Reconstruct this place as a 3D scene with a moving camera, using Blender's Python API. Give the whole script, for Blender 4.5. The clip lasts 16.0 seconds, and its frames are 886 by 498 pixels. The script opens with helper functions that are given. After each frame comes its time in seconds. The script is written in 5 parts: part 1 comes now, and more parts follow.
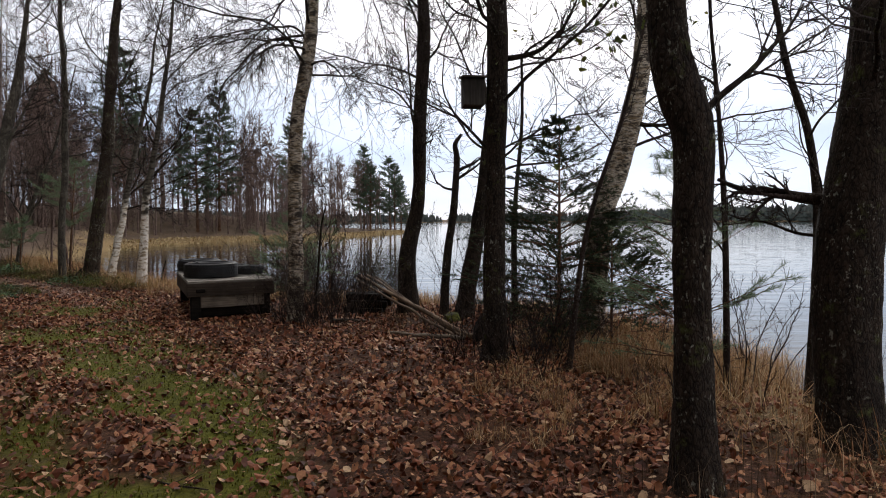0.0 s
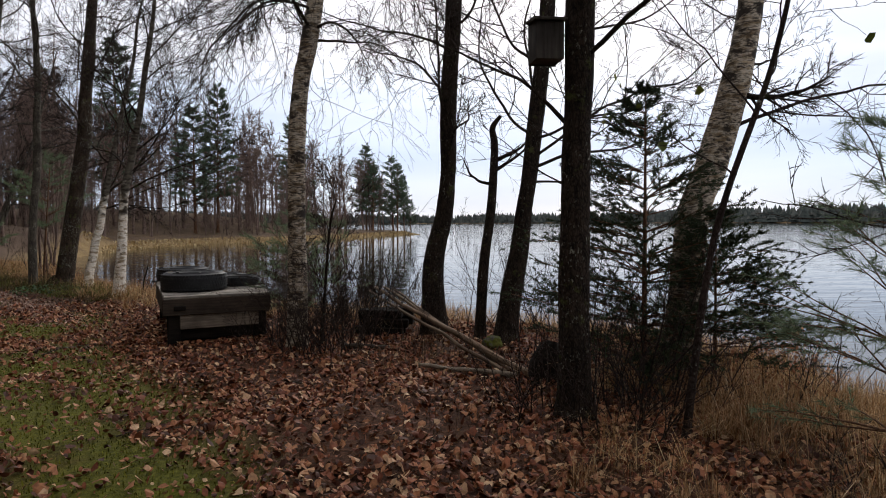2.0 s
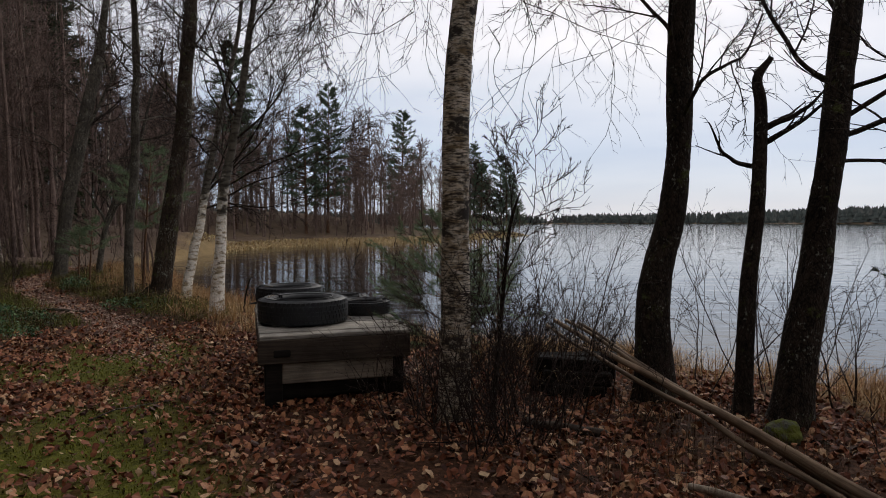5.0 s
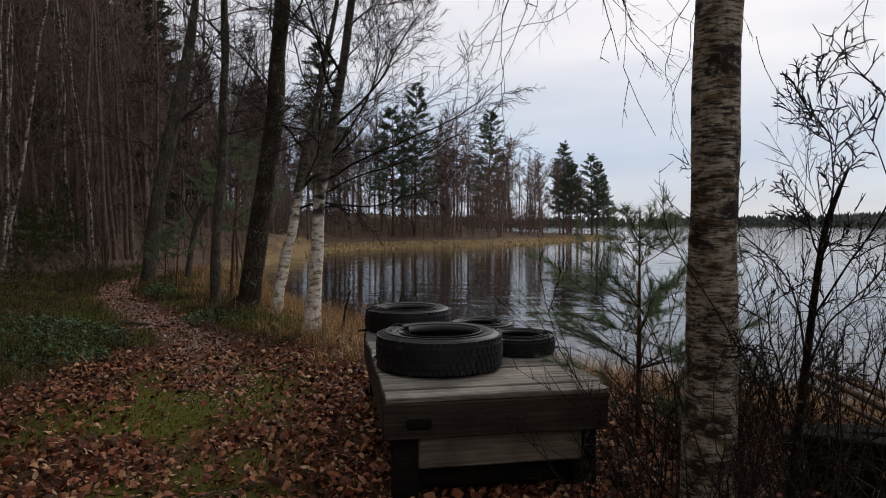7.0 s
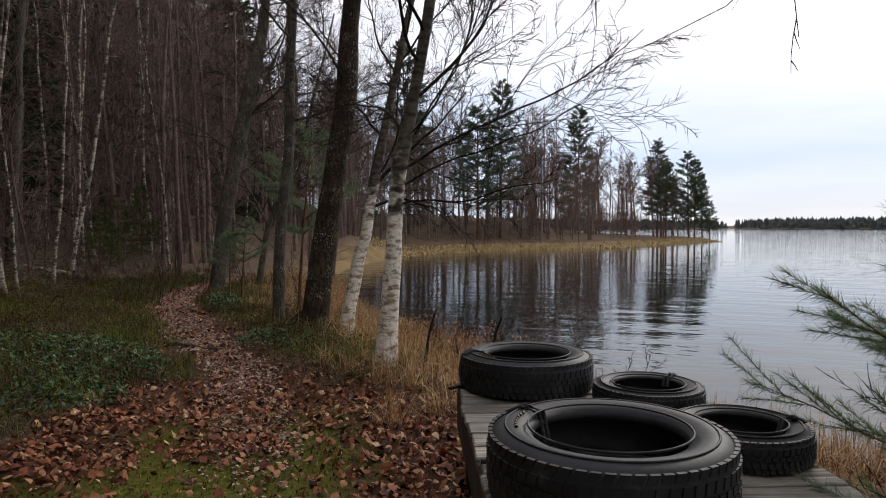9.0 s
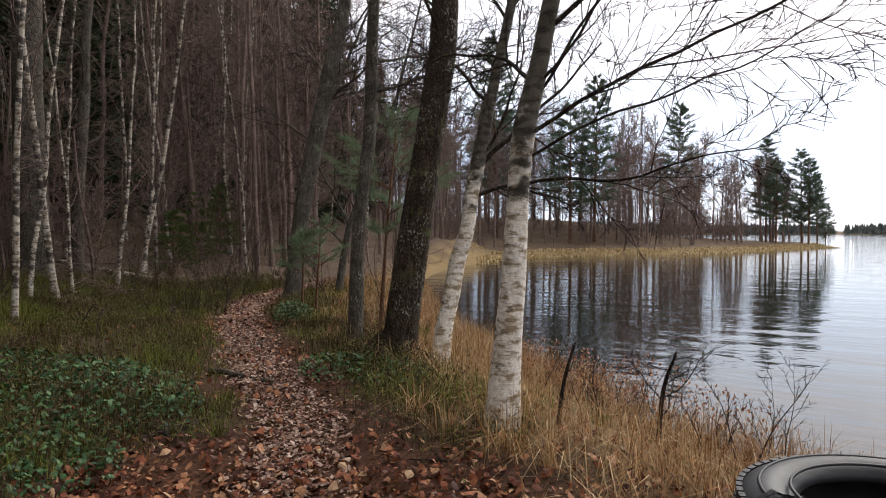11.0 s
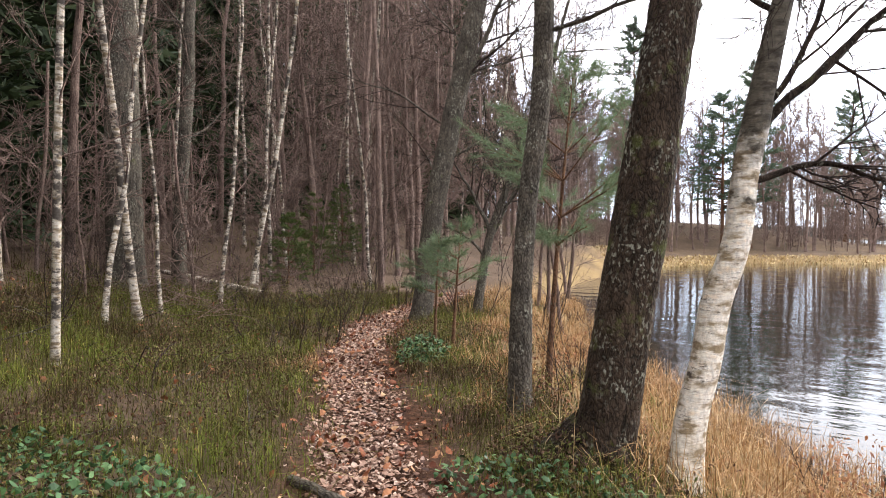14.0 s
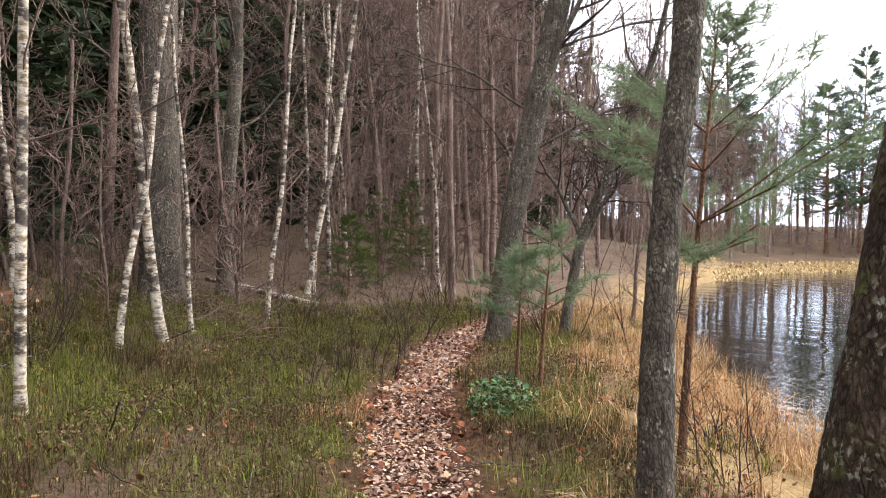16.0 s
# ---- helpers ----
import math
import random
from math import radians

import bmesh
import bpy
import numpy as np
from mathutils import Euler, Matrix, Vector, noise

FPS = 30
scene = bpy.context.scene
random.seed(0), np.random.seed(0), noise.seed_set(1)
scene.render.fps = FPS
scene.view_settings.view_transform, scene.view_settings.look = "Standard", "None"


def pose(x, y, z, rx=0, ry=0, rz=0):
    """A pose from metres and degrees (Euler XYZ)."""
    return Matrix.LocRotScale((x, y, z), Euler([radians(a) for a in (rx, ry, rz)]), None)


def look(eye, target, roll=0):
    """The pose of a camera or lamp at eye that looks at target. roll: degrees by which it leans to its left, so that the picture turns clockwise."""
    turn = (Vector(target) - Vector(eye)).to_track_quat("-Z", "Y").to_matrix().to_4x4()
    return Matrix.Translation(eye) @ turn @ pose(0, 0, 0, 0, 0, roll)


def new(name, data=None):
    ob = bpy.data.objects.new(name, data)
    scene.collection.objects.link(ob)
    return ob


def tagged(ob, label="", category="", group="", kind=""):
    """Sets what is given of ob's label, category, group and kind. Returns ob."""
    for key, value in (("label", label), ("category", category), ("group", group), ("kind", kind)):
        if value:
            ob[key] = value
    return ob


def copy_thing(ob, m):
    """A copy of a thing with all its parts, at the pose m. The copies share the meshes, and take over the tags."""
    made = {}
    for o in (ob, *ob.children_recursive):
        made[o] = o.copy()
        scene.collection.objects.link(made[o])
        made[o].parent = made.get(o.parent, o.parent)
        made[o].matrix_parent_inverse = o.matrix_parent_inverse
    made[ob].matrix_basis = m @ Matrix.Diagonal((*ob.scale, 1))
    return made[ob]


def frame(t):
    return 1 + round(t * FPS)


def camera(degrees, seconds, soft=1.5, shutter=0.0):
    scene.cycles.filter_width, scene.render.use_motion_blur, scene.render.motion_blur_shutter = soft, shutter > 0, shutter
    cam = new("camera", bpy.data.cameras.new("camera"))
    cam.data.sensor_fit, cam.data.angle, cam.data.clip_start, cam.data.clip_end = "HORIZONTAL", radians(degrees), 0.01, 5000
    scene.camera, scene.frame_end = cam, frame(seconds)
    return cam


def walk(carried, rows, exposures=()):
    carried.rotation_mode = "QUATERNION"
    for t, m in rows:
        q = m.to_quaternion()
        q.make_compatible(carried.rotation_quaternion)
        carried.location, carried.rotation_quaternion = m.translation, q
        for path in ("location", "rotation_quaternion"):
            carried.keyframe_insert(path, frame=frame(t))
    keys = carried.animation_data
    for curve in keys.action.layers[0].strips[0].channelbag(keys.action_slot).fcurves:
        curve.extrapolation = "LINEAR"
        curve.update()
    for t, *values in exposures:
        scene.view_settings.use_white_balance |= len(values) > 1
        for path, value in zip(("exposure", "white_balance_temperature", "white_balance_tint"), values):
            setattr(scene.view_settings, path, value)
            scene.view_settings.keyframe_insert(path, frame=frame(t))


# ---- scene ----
cam = camera(67.8, 16.0, soft=1.0)
METRES, EYE, TILT, LEAN, TURN = 13.904, 1.32, -1.05, 1.4, 0.0
ROWS = [
    (0.0, 0.0, 0.0, 0.0, 0.02, -1.39, -1.02),
    (0.5, -0.005, 0.0338, 0.0008, -0.01, -1.37, -1.14),
    (1.0, -0.0144, 0.0615, 0.0009, -0.04, -1.38, -1.04),
    (1.5, -0.0187, 0.0882, -0.0006, -0.07, -1.34, -1.04),
    (2.0, -0.0278, 0.1201, 0.0015, 0.07, -1.29, -1.07),
    (2.5, -0.0385, 0.146, 0.0019, 0.47, -1.27, -0.96),
    (3.0, -0.0463, 0.1765, -0.0001, 0.84, -1.33, -1.04),
    (3.5, -0.0574, 0.2055, 0.0006, 2.75, -1.36, -1.12),
    (4.0, -0.0666, 0.234, 0.0028, 4.98, -1.37, -0.99),
    (4.5, -0.0791, 0.2673, 0.0056, 7.12, -1.43, -1.13),
    (7.0, -0.1606, 0.4095, 0.0063, 15.99, -1.41, -1.45),
    (7.5, -0.1723, 0.4387, 0.0066, 18.22, -1.43, -1.47),
    (8.0, -0.1809, 0.4666, 0.0053, 19.22, -1.4, -1.52),
    (8.5, -0.1976, 0.4989, 0.0059, 20.92, -1.42, -1.61),
    (9.0, -0.2145, 0.5275, 0.0065, 23.19, -1.4, -1.49),
    (9.5, -0.232, 0.5582, 0.0046, 25.55, -1.42, -1.62),
    (12.0, -0.333, 0.6865, 0.0011, 33.67, -1.16, -1.87),
    (12.5, -0.3539, 0.7072, 0.0017, 35.36, -1.18, -1.95),
    (13.0, -0.3735, 0.726, 0.0019, 36.37, -1.17, -1.97),
    (13.5, -0.3949, 0.7487, 0.0035, 38.81, -1.23, -2.07),
    (14.0, -0.417, 0.7689, 0.0051, 41.29, -1.34, -1.99),
    (14.5, -0.4334, 0.7937, 0.0055, 42.76, -1.41, -2.17),
    (15.0, -0.4525, 0.8153, 0.0107, 45.24, -1.5, -2.34),
    (15.5, -0.4742, 0.8297, 0.0106, 46.98, -1.56, -2.36),
    (16.0, -0.4926, 0.8444, 0.0095, 47.68, -1.54, -2.33),
]
EXPOSURES = [(0.0, 0.06), (1.5, 0.08), (2.5, -0.28), (3.5, -0.43), (4.5, -0.42), (7.0, -0.52), (8.0, -0.36), (9.0, -0.1), (9.6, -0.05), (12.0, 1.0), (14.0, 1.7), (16.0, 1.98)]
walk(cam, [(t, pose(0, 0, EYE, TILT, LEAN, TURN) @ pose(METRES * x, METRES * y, METRES * z, 90 + pitch, roll, yaw)) for t, x, y, z, yaw, pitch, roll in ROWS], EXPOSURES)

# ---------------------------------------------------------------- light
SUN_AZ, SUN_EL = radians(12), radians(28)   # azimuth clockwise from +y
SKY_GAIN = 1.12


def build_light():
    world = bpy.data.worlds.new("overcast_sky")
    scene.world = world
    world.use_nodes = True
    nt = world.node_tree
    nt.nodes.clear()
    n, l = nt.nodes.new, nt.links.new
    out = n("ShaderNodeOutputWorld")
    sky = n("ShaderNodeTexSky")
    sky.sky_type, sky.sun_disc = "NISHITA", False
    sky.sun_elevation, sky.sun_rotation = SUN_EL, SUN_AZ
    bg_sky = n("ShaderNodeBackground")
    bg_sky.inputs["Strength"].default_value = 0.12
    l(sky.outputs[0], bg_sky.inputs["Color"])
    tc = n("ShaderNodeTexCoord")
    sep = n("ShaderNodeSeparateXYZ")
    l(tc.outputs["Generated"], sep.inputs[0])
    ramp = n("ShaderNodeValToRGB")
    e = ramp.color_ramp.elements
    e[0].position, e[0].color = 0.0, (0.70, 0.79, 0.92, 1)
    e[1].position, e[1].color = 0.32, (1.18, 1.14, 1.16, 1)
    mid = e.new(0.1)
    mid.color = (0.58, 0.70, 0.90, 1)
    m2 = e.new(0.2)
    m2.color = (0.92, 0.95, 1.03, 1)
    l(sep.outputs["Z"], ramp.inputs[0])
    mp = n("ShaderNodeMapping")
    mp.inputs["Scale"].default_value = (1.2, 1.2, 7.0)
    l(tc.outputs["Generated"], mp.inputs[0])
    cl = n("ShaderNodeTexNoise")
    cl.inputs["Scale"].default_value, cl.inputs["Detail"].default_value = 1.6, 6.0
    l(mp.outputs[0], cl.inputs["Vector"])
    cr = n("ShaderNodeValToRGB")
    cr.color_ramp.elements[0].position, cr.color_ramp.elements[0].color = 0.34, (0.86, 0.9, 0.97, 1)
    cr.color_ramp.elements[1].position, cr.color_ramp.elements[1].color = 0.62, (1.12, 1.1, 1.1, 1)
    l(cl.outputs["Fac"], cr.inputs[0])
    mul = n("ShaderNodeMix")
    mul.data_type, mul.blend_type = "RGBA", "MULTIPLY"
    mul.inputs["Factor"].default_value = 1.0
    l(ramp.outputs[0], mul.inputs["A"])
    l(cr.outputs[0], mul.inputs["B"])
    bg_cl = n("ShaderNodeBackground")
    bg_cl.inputs["Strength"].default_value = SKY_GAIN
    l(mul.outputs["Result"], bg_cl.inputs["Color"])
    mix = n("ShaderNodeMixShader")
    mix.inputs[0].default_value = 0.88
    l(bg_sky.outputs[0], mix.inputs[1])
    l(bg_cl.outputs[0], mix.inputs[2])
    l(mix.outputs[0], out.inputs["Surface"])
    sun = bpy.data.lights.new("sun", "SUN")
    sun.energy, sun.angle, sun.color = 1.5, radians(12), (1.0, 0.95, 0.88)
    ob = new("sun", sun)
    d = Vector((math.sin(SUN_AZ) * math.cos(SUN_EL), math.cos(SUN_AZ) * math.cos(SUN_EL), math.sin(SUN_EL)))
    ob.matrix_world = look(d * 60, (0, 0, 0))


build_light()

# ---------------------------------------------------------------- materials


def material(name, rough=0.8, spec=0.3):
    m = bpy.data.materials.new(name)
    m.use_nodes = True
    b = m.node_tree.nodes["Principled BSDF"]
    b.inputs["Roughness"].default_value = rough
    b.inputs["Specular IOR Level"].default_value = spec
    return m, m.node_tree.nodes.new, m.node_tree.links.new, b


def ramp_node(n, stops):
    r = n("ShaderNodeValToRGB")
    e = r.color_ramp.elements
    while len(e) < len(stops):
        e.new(0.5)
    for i, (p, c) in enumerate(stops):
        e[i].position, e[i].color = p, (*c, 1)
    return r


def noise_node(n, l, coord, scale, detail=5.0, stretch=(1, 1, 1), rough=0.55):
    mp = n("ShaderNodeMapping")
    mp.inputs["Scale"].default_value = stretch
    l(coord, mp.inputs[0])
    t = n("ShaderNodeTexNoise")
    t.inputs["Scale"].default_value, t.inputs["Detail"].default_value, t.inputs["Roughness"].default_value = scale, detail, rough
    l(mp.outputs[0], t.inputs["Vector"])
    return t


def mixed(n, l, fac, a, b, blend="MIX"):
    m = n("ShaderNodeMix")
    m.data_type, m.blend_type = "RGBA", blend
    for key, v in (("Factor", fac), ("A", a), ("B", b)):
        if isinstance(v, (int, float)):
            m.inputs[key].default_value = v
        elif isinstance(v, tuple):
            m.inputs[key].default_value = (*v, 1)
        else:
            l(v, m.inputs[key])
    return m.outputs["Result"]


def bumped(n, l, b, height, strength, distance):
    u = n("ShaderNodeBump")
    u.inputs["Strength"].default_value, u.inputs["Distance"].default_value = strength, distance
    l(height, u.inputs["Height"])
    l(u.outputs[0], b.inputs["Normal"])


def rough_bark(name, dark, light, lichen=0.25, moss=0.15):
    """Furrowed bark with lichen flecks and moss."""
    m, n, l, b = material(name, 0.95, 0.15)
    co = n("ShaderNodeTexCoord").outputs["Object"]
    fur = noise_node(n, l, co, 30, 6, (1, 1, 0.3))
    warp = mixed(n, l, 0.06, co, fur.outputs["Color"], "ADD")
    mp = n("ShaderNodeMapping")
    mp.inputs["Scale"].default_value = (1, 1, 0.42)
    l(warp, mp.inputs[0])
    plate = n("ShaderNodeTexVoronoi")
    plate.feature = "DISTANCE_TO_EDGE"
    plate.inputs["Scale"].default_value = 52
    l(mp.outputs[0], plate.inputs["Vector"])
    crack = ramp_node(n, [(0.02, (0.0, 0.0, 0.0)), (0.28, (1, 1, 1))])
    l(plate.outputs["Distance"], crack.inputs[0])
    relief = mixed(n, l, 0.24, fur.outputs["Fac"], crack.outputs[0])
    col = ramp_node(n, [(0.25, dark), (0.68, light)])
    l(relief, col.inputs[0])
    big = noise_node(n, l, co, 3.2, 4)
    tone = ramp_node(n, [(0.3, (0.6, 0.58, 0.56)), (0.7, (1.15, 1.12, 1.05))])
    l(big.outputs["Fac"], tone.inputs[0])
    c = mixed(n, l, 1.0, col.outputs[0], tone.outputs[0], "MULTIPLY")
    fl = noise_node(n, l, co, 52, 4, (1, 1, 0.7))
    fr = ramp_node(n, [(0.62 - 0.1 * lichen, (0, 0, 0)), (0.70 - 0.1 * lichen, (1, 1, 1))])
    l(fl.outputs["Fac"], fr.inputs[0])
    patch = noise_node(n, l, co, 5.0, 3)
    pr = ramp_node(n, [(0.45, (0, 0, 0)), (0.62, (1, 1, 1))])
    l(patch.outputs["Fac"], pr.inputs[0])
    f = mixed(n, l, 1.0, fr.outputs[0], pr.outputs[0], "MULTIPLY")
    c = mixed(n, l, f, c, (0.27, 0.265, 0.21))
    mo = noise_node(n, l, co, 7.5, 5, rough=0.7)
    mr = ramp_node(n, [(0.68 - 0.25 * moss, (0, 0, 0)), (0.78 - 0.2 * moss, (0.8, 0.8, 0.8))])
    l(mo.outputs["Fac"], mr.inputs[0])
    c = mixed(n, l, mr.outputs[0], c, (0.085, 0.095, 0.028))
    l(c, b.inputs["Base Color"])
    bumped(n, l, b, relief, 1.0, 0.02)
    return m


def birch_bark(name, white, dark, amount, rough_amount=0.45, dark_from=99.0, fine_scale=8, lines=5.5):
    """Pale peeling bark with dark cross bands and black scars."""
    m, n, l, b = material(name, 0.75, 0.25)
    co = n("ShaderNodeTexCoord").outputs["Object"]
    band = noise_node(n, l, co, fine_scale, 6, (1, 1, lines), 0.7)
    br = ramp_node(n, [(0.56 - 0.14 * amount, (0, 0, 0)), (0.66 - 0.1 * amount, (1, 1, 1))])
    l(band.outputs["Fac"], br.inputs[0])
    tint = noise_node(n, l, co, 9, 4, (1, 1, 2.5))
    tr = ramp_node(n, [(0.38, tuple(v * k for v, k in zip(white, (0.36, 0.29, 0.2)))), (0.47, tuple(v * k for v, k in zip(white, (0.8, 0.74, 0.66)))), (0.55, white), (0.74, (white[0] * 0.95, white[1] * 0.82, white[2] * 0.66))])
    l(tint.outputs["Fac"], tr.inputs[0])
    c = mixed(n, l, br.outputs[0], tr.outputs[0], dark)
    scar = noise_node(n, l, co, 3.6, 5, (1, 1, 1.7), 0.7)
    sr = ramp_node(n, [(0.66 - rough_amount * 0.22, (0, 0, 0)), (0.72 - rough_amount * 0.2, (1, 1, 1))])
    l(scar.outputs["Fac"], sr.inputs[0])
    c = mixed(n, l, sr.outputs[0], c, tuple(v * 0.8 for v in dark))
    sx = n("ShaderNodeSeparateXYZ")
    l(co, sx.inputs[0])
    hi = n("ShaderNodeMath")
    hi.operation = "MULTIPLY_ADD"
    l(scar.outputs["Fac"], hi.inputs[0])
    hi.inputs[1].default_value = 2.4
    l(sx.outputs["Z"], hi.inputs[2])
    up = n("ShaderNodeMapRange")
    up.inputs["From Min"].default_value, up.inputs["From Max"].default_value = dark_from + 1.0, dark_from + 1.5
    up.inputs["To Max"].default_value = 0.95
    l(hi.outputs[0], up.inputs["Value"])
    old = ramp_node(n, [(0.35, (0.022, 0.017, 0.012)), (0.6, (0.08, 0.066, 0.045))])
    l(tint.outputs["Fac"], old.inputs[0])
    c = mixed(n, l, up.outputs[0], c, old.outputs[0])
    fine = noise_node(n, l, co, 60, 4, (1, 1, 0.5))
    fr = ramp_node(n, [(0.3, (0.7, 0.7, 0.7)), (0.6, (1.05, 1.05, 1.05))])
    l(fine.outputs["Fac"], fr.inputs[0])
    c = mixed(n, l, 1.0, c, fr.outputs[0], "MULTIPLY")
    l(c, b.inputs["Base Color"])
    bumped(n, l, b, band.outputs["Fac"], 0.7, 0.01)
    return m


def island_mat(name, stops, rough=0.8, spec=0.2, grain=40, translucent=0.0, patches=None):
    """Many small pieces in one mesh, each with its own tone."""
    m, n, l, b = material(name, rough, spec)
    rnd = n("ShaderNodeNewGeometry").outputs["Random Per Island"]
    r = ramp_node(n, stops)
    l(rnd, r.inputs[0])
    co = n("ShaderNodeTexCoord").outputs["Object"]
    t = noise_node(n, l, co, grain, 3)
    tr = ramp_node(n, [(0.3, (0.65, 0.65, 0.65)), (0.7, (1.2, 1.2, 1.2))])
    l(t.outputs["Fac"], tr.inputs[0])
    c = mixed(n, l, 1.0, r.outputs[0], tr.outputs[0], "MULTIPLY")
    if patches:
        big = noise_node(n, l, co, 1.1, 4)
        pr = ramp_node(n, [(0.38, patches[0]), (0.6, patches[1])])
        l(big.outputs["Fac"], pr.inputs[0])
        c = mixed(n, l, 1.0, c, pr.outputs[0], "MULTIPLY")
    l(c, b.inputs["Base Color"])
    if translucent:
        tl = n("ShaderNodeBsdfTranslucent")
        l(c, tl.inputs["Color"])
        mx = n("ShaderNodeMixShader")
        mx.inputs[0].default_value = translucent
        l(b.outputs[0], mx.inputs[1])
        l(tl.outputs[0], mx.inputs[2])
        l(mx.outputs[0], m.node_tree.nodes["Material Output"].inputs["Surface"])
    return m


def wood_mat(name, dark, light, along="x", rough=0.85):
    """Weathered timber with long grain, varied by piece."""
    m, n, l, b = material(name, rough, 0.2)
    co = n("ShaderNodeTexCoord").outputs["Object"]
    st = {"x": (0.5, 12, 12), "y": (12, 0.5, 12), "z": (12, 12, 0.5)}[along]
    g = noise_node(n, l, co, 5, 6, st, 0.65)
    r = ramp_node(n, [(0.3, dark), (0.7, light)])
    l(g.outputs["Fac"], r.inputs[0])
    s = noise_node(n, l, co, 4, 4)
    sr = ramp_node(n, [(0.3, (0.5, 0.5, 0.5)), (0.65, (1.1, 1.1, 1.1))])
    l(s.outputs["Fac"], sr.inputs[0])
    c = mixed(n, l, 1.0, r.outputs[0], sr.outputs[0], "MULTIPLY")
    rnd = ramp_node(n, [(0.0, (0.75, 0.75, 0.75)), (1.0, (1.2, 1.17, 1.12))])
    l(n("ShaderNodeObjectInfo").outputs["Random"], rnd.inputs[0])
    c = mixed(n, l, 1.0, c, rnd.outputs[0], "MULTIPLY")
    l(c, b.inputs["Base Color"])
    bumped(n, l, b, g.outputs["Fac"], 0.6, 0.006)
    return m


def ground_mat():
    """Forest soil: litter, moss, heath and shore peat by zone."""
    m, n, l, b = material("forest_ground", 0.95, 0.15)
    co = n("ShaderNodeTexCoord").outputs["Object"]
    at = n("ShaderNodeAttribute")
    at.attribute_name = "zone"
    sep = n("ShaderNodeSeparateColor")
    l(at.outputs["Color"], sep.inputs[0])
    fine = noise_node(n, l, co, 22, 6, rough=0.7)
    litter = ramp_node(n, [(0.3, (0.016, 0.007, 0.004)), (0.5, (0.06, 0.026, 0.013)), (0.72, (0.15, 0.07, 0.036))])
    l(fine.outputs["Fac"], litter.inputs[0])
    mn = noise_node(n, l, co, 30, 5, rough=0.7)
    moss = ramp_node(n, [(0.3, (0.034, 0.036, 0.004)), (0.7, (0.13, 0.132, 0.013))])
    l(mn.outputs["Fac"], moss.inputs[0])
    heath = ramp_node(n, [(0.3, (0.045, 0.03, 0.02)), (0.7, (0.15, 0.102, 0.07))])
    l(fine.outputs["Fac"], heath.inputs[0])
    dry = ramp_node(n, [(0.3, (0.10, 0.062, 0.025)), (0.7, (0.30, 0.21, 0.095))])
    l(fine.outputs["Fac"], dry.inputs[0])
    c = mixed(n, l, sep.outputs["Green"], litter.outputs[0], heath.outputs[0])
    c = mixed(n, l, sep.outputs["Blue"], c, dry.outputs[0])
    c = mixed(n, l, sep.outputs["Red"], c, moss.outputs[0])
    big = noise_node(n, l, co, 0.9, 5)
    br = ramp_node(n, [(0.3, (0.75, 0.75, 0.75)), (0.7, (1.2, 1.2, 1.2))])
    l(big.outputs["Fac"], br.inputs[0])
    c = mixed(n, l, 1.0, c, br.outputs[0], "MULTIPLY")
    l(c, b.inputs["Base Color"])
    bumped(n, l, b, fine.outputs["Fac"], 0.8, 0.03)
    return m


def water_mat():
    m, n, l, b = material("lake_water", 0.02, 0.5)
    b.inputs["Base Color"].default_value = (0.012, 0.011, 0.008, 1)
    b.inputs["IOR"].default_value = 1.333
    co = n("ShaderNodeTexCoord").outputs["Object"]
    a = noise_node(n, l, co, 0.9, 3, (0.6, 1.6, 1))
    f = noise_node(n, l, co, 5.5, 2, (0.7, 1.5, 1))
    add = n("ShaderNodeMath")
    add.operation = "MULTIPLY_ADD"
    l(f.outputs["Fac"], add.inputs[0])
    add.inputs[1].default_value = 0.10
    l(a.outputs["Fac"], add.inputs[2])
    bumped(n, l, b, add.outputs[0], 0.09, 0.25)
    return m


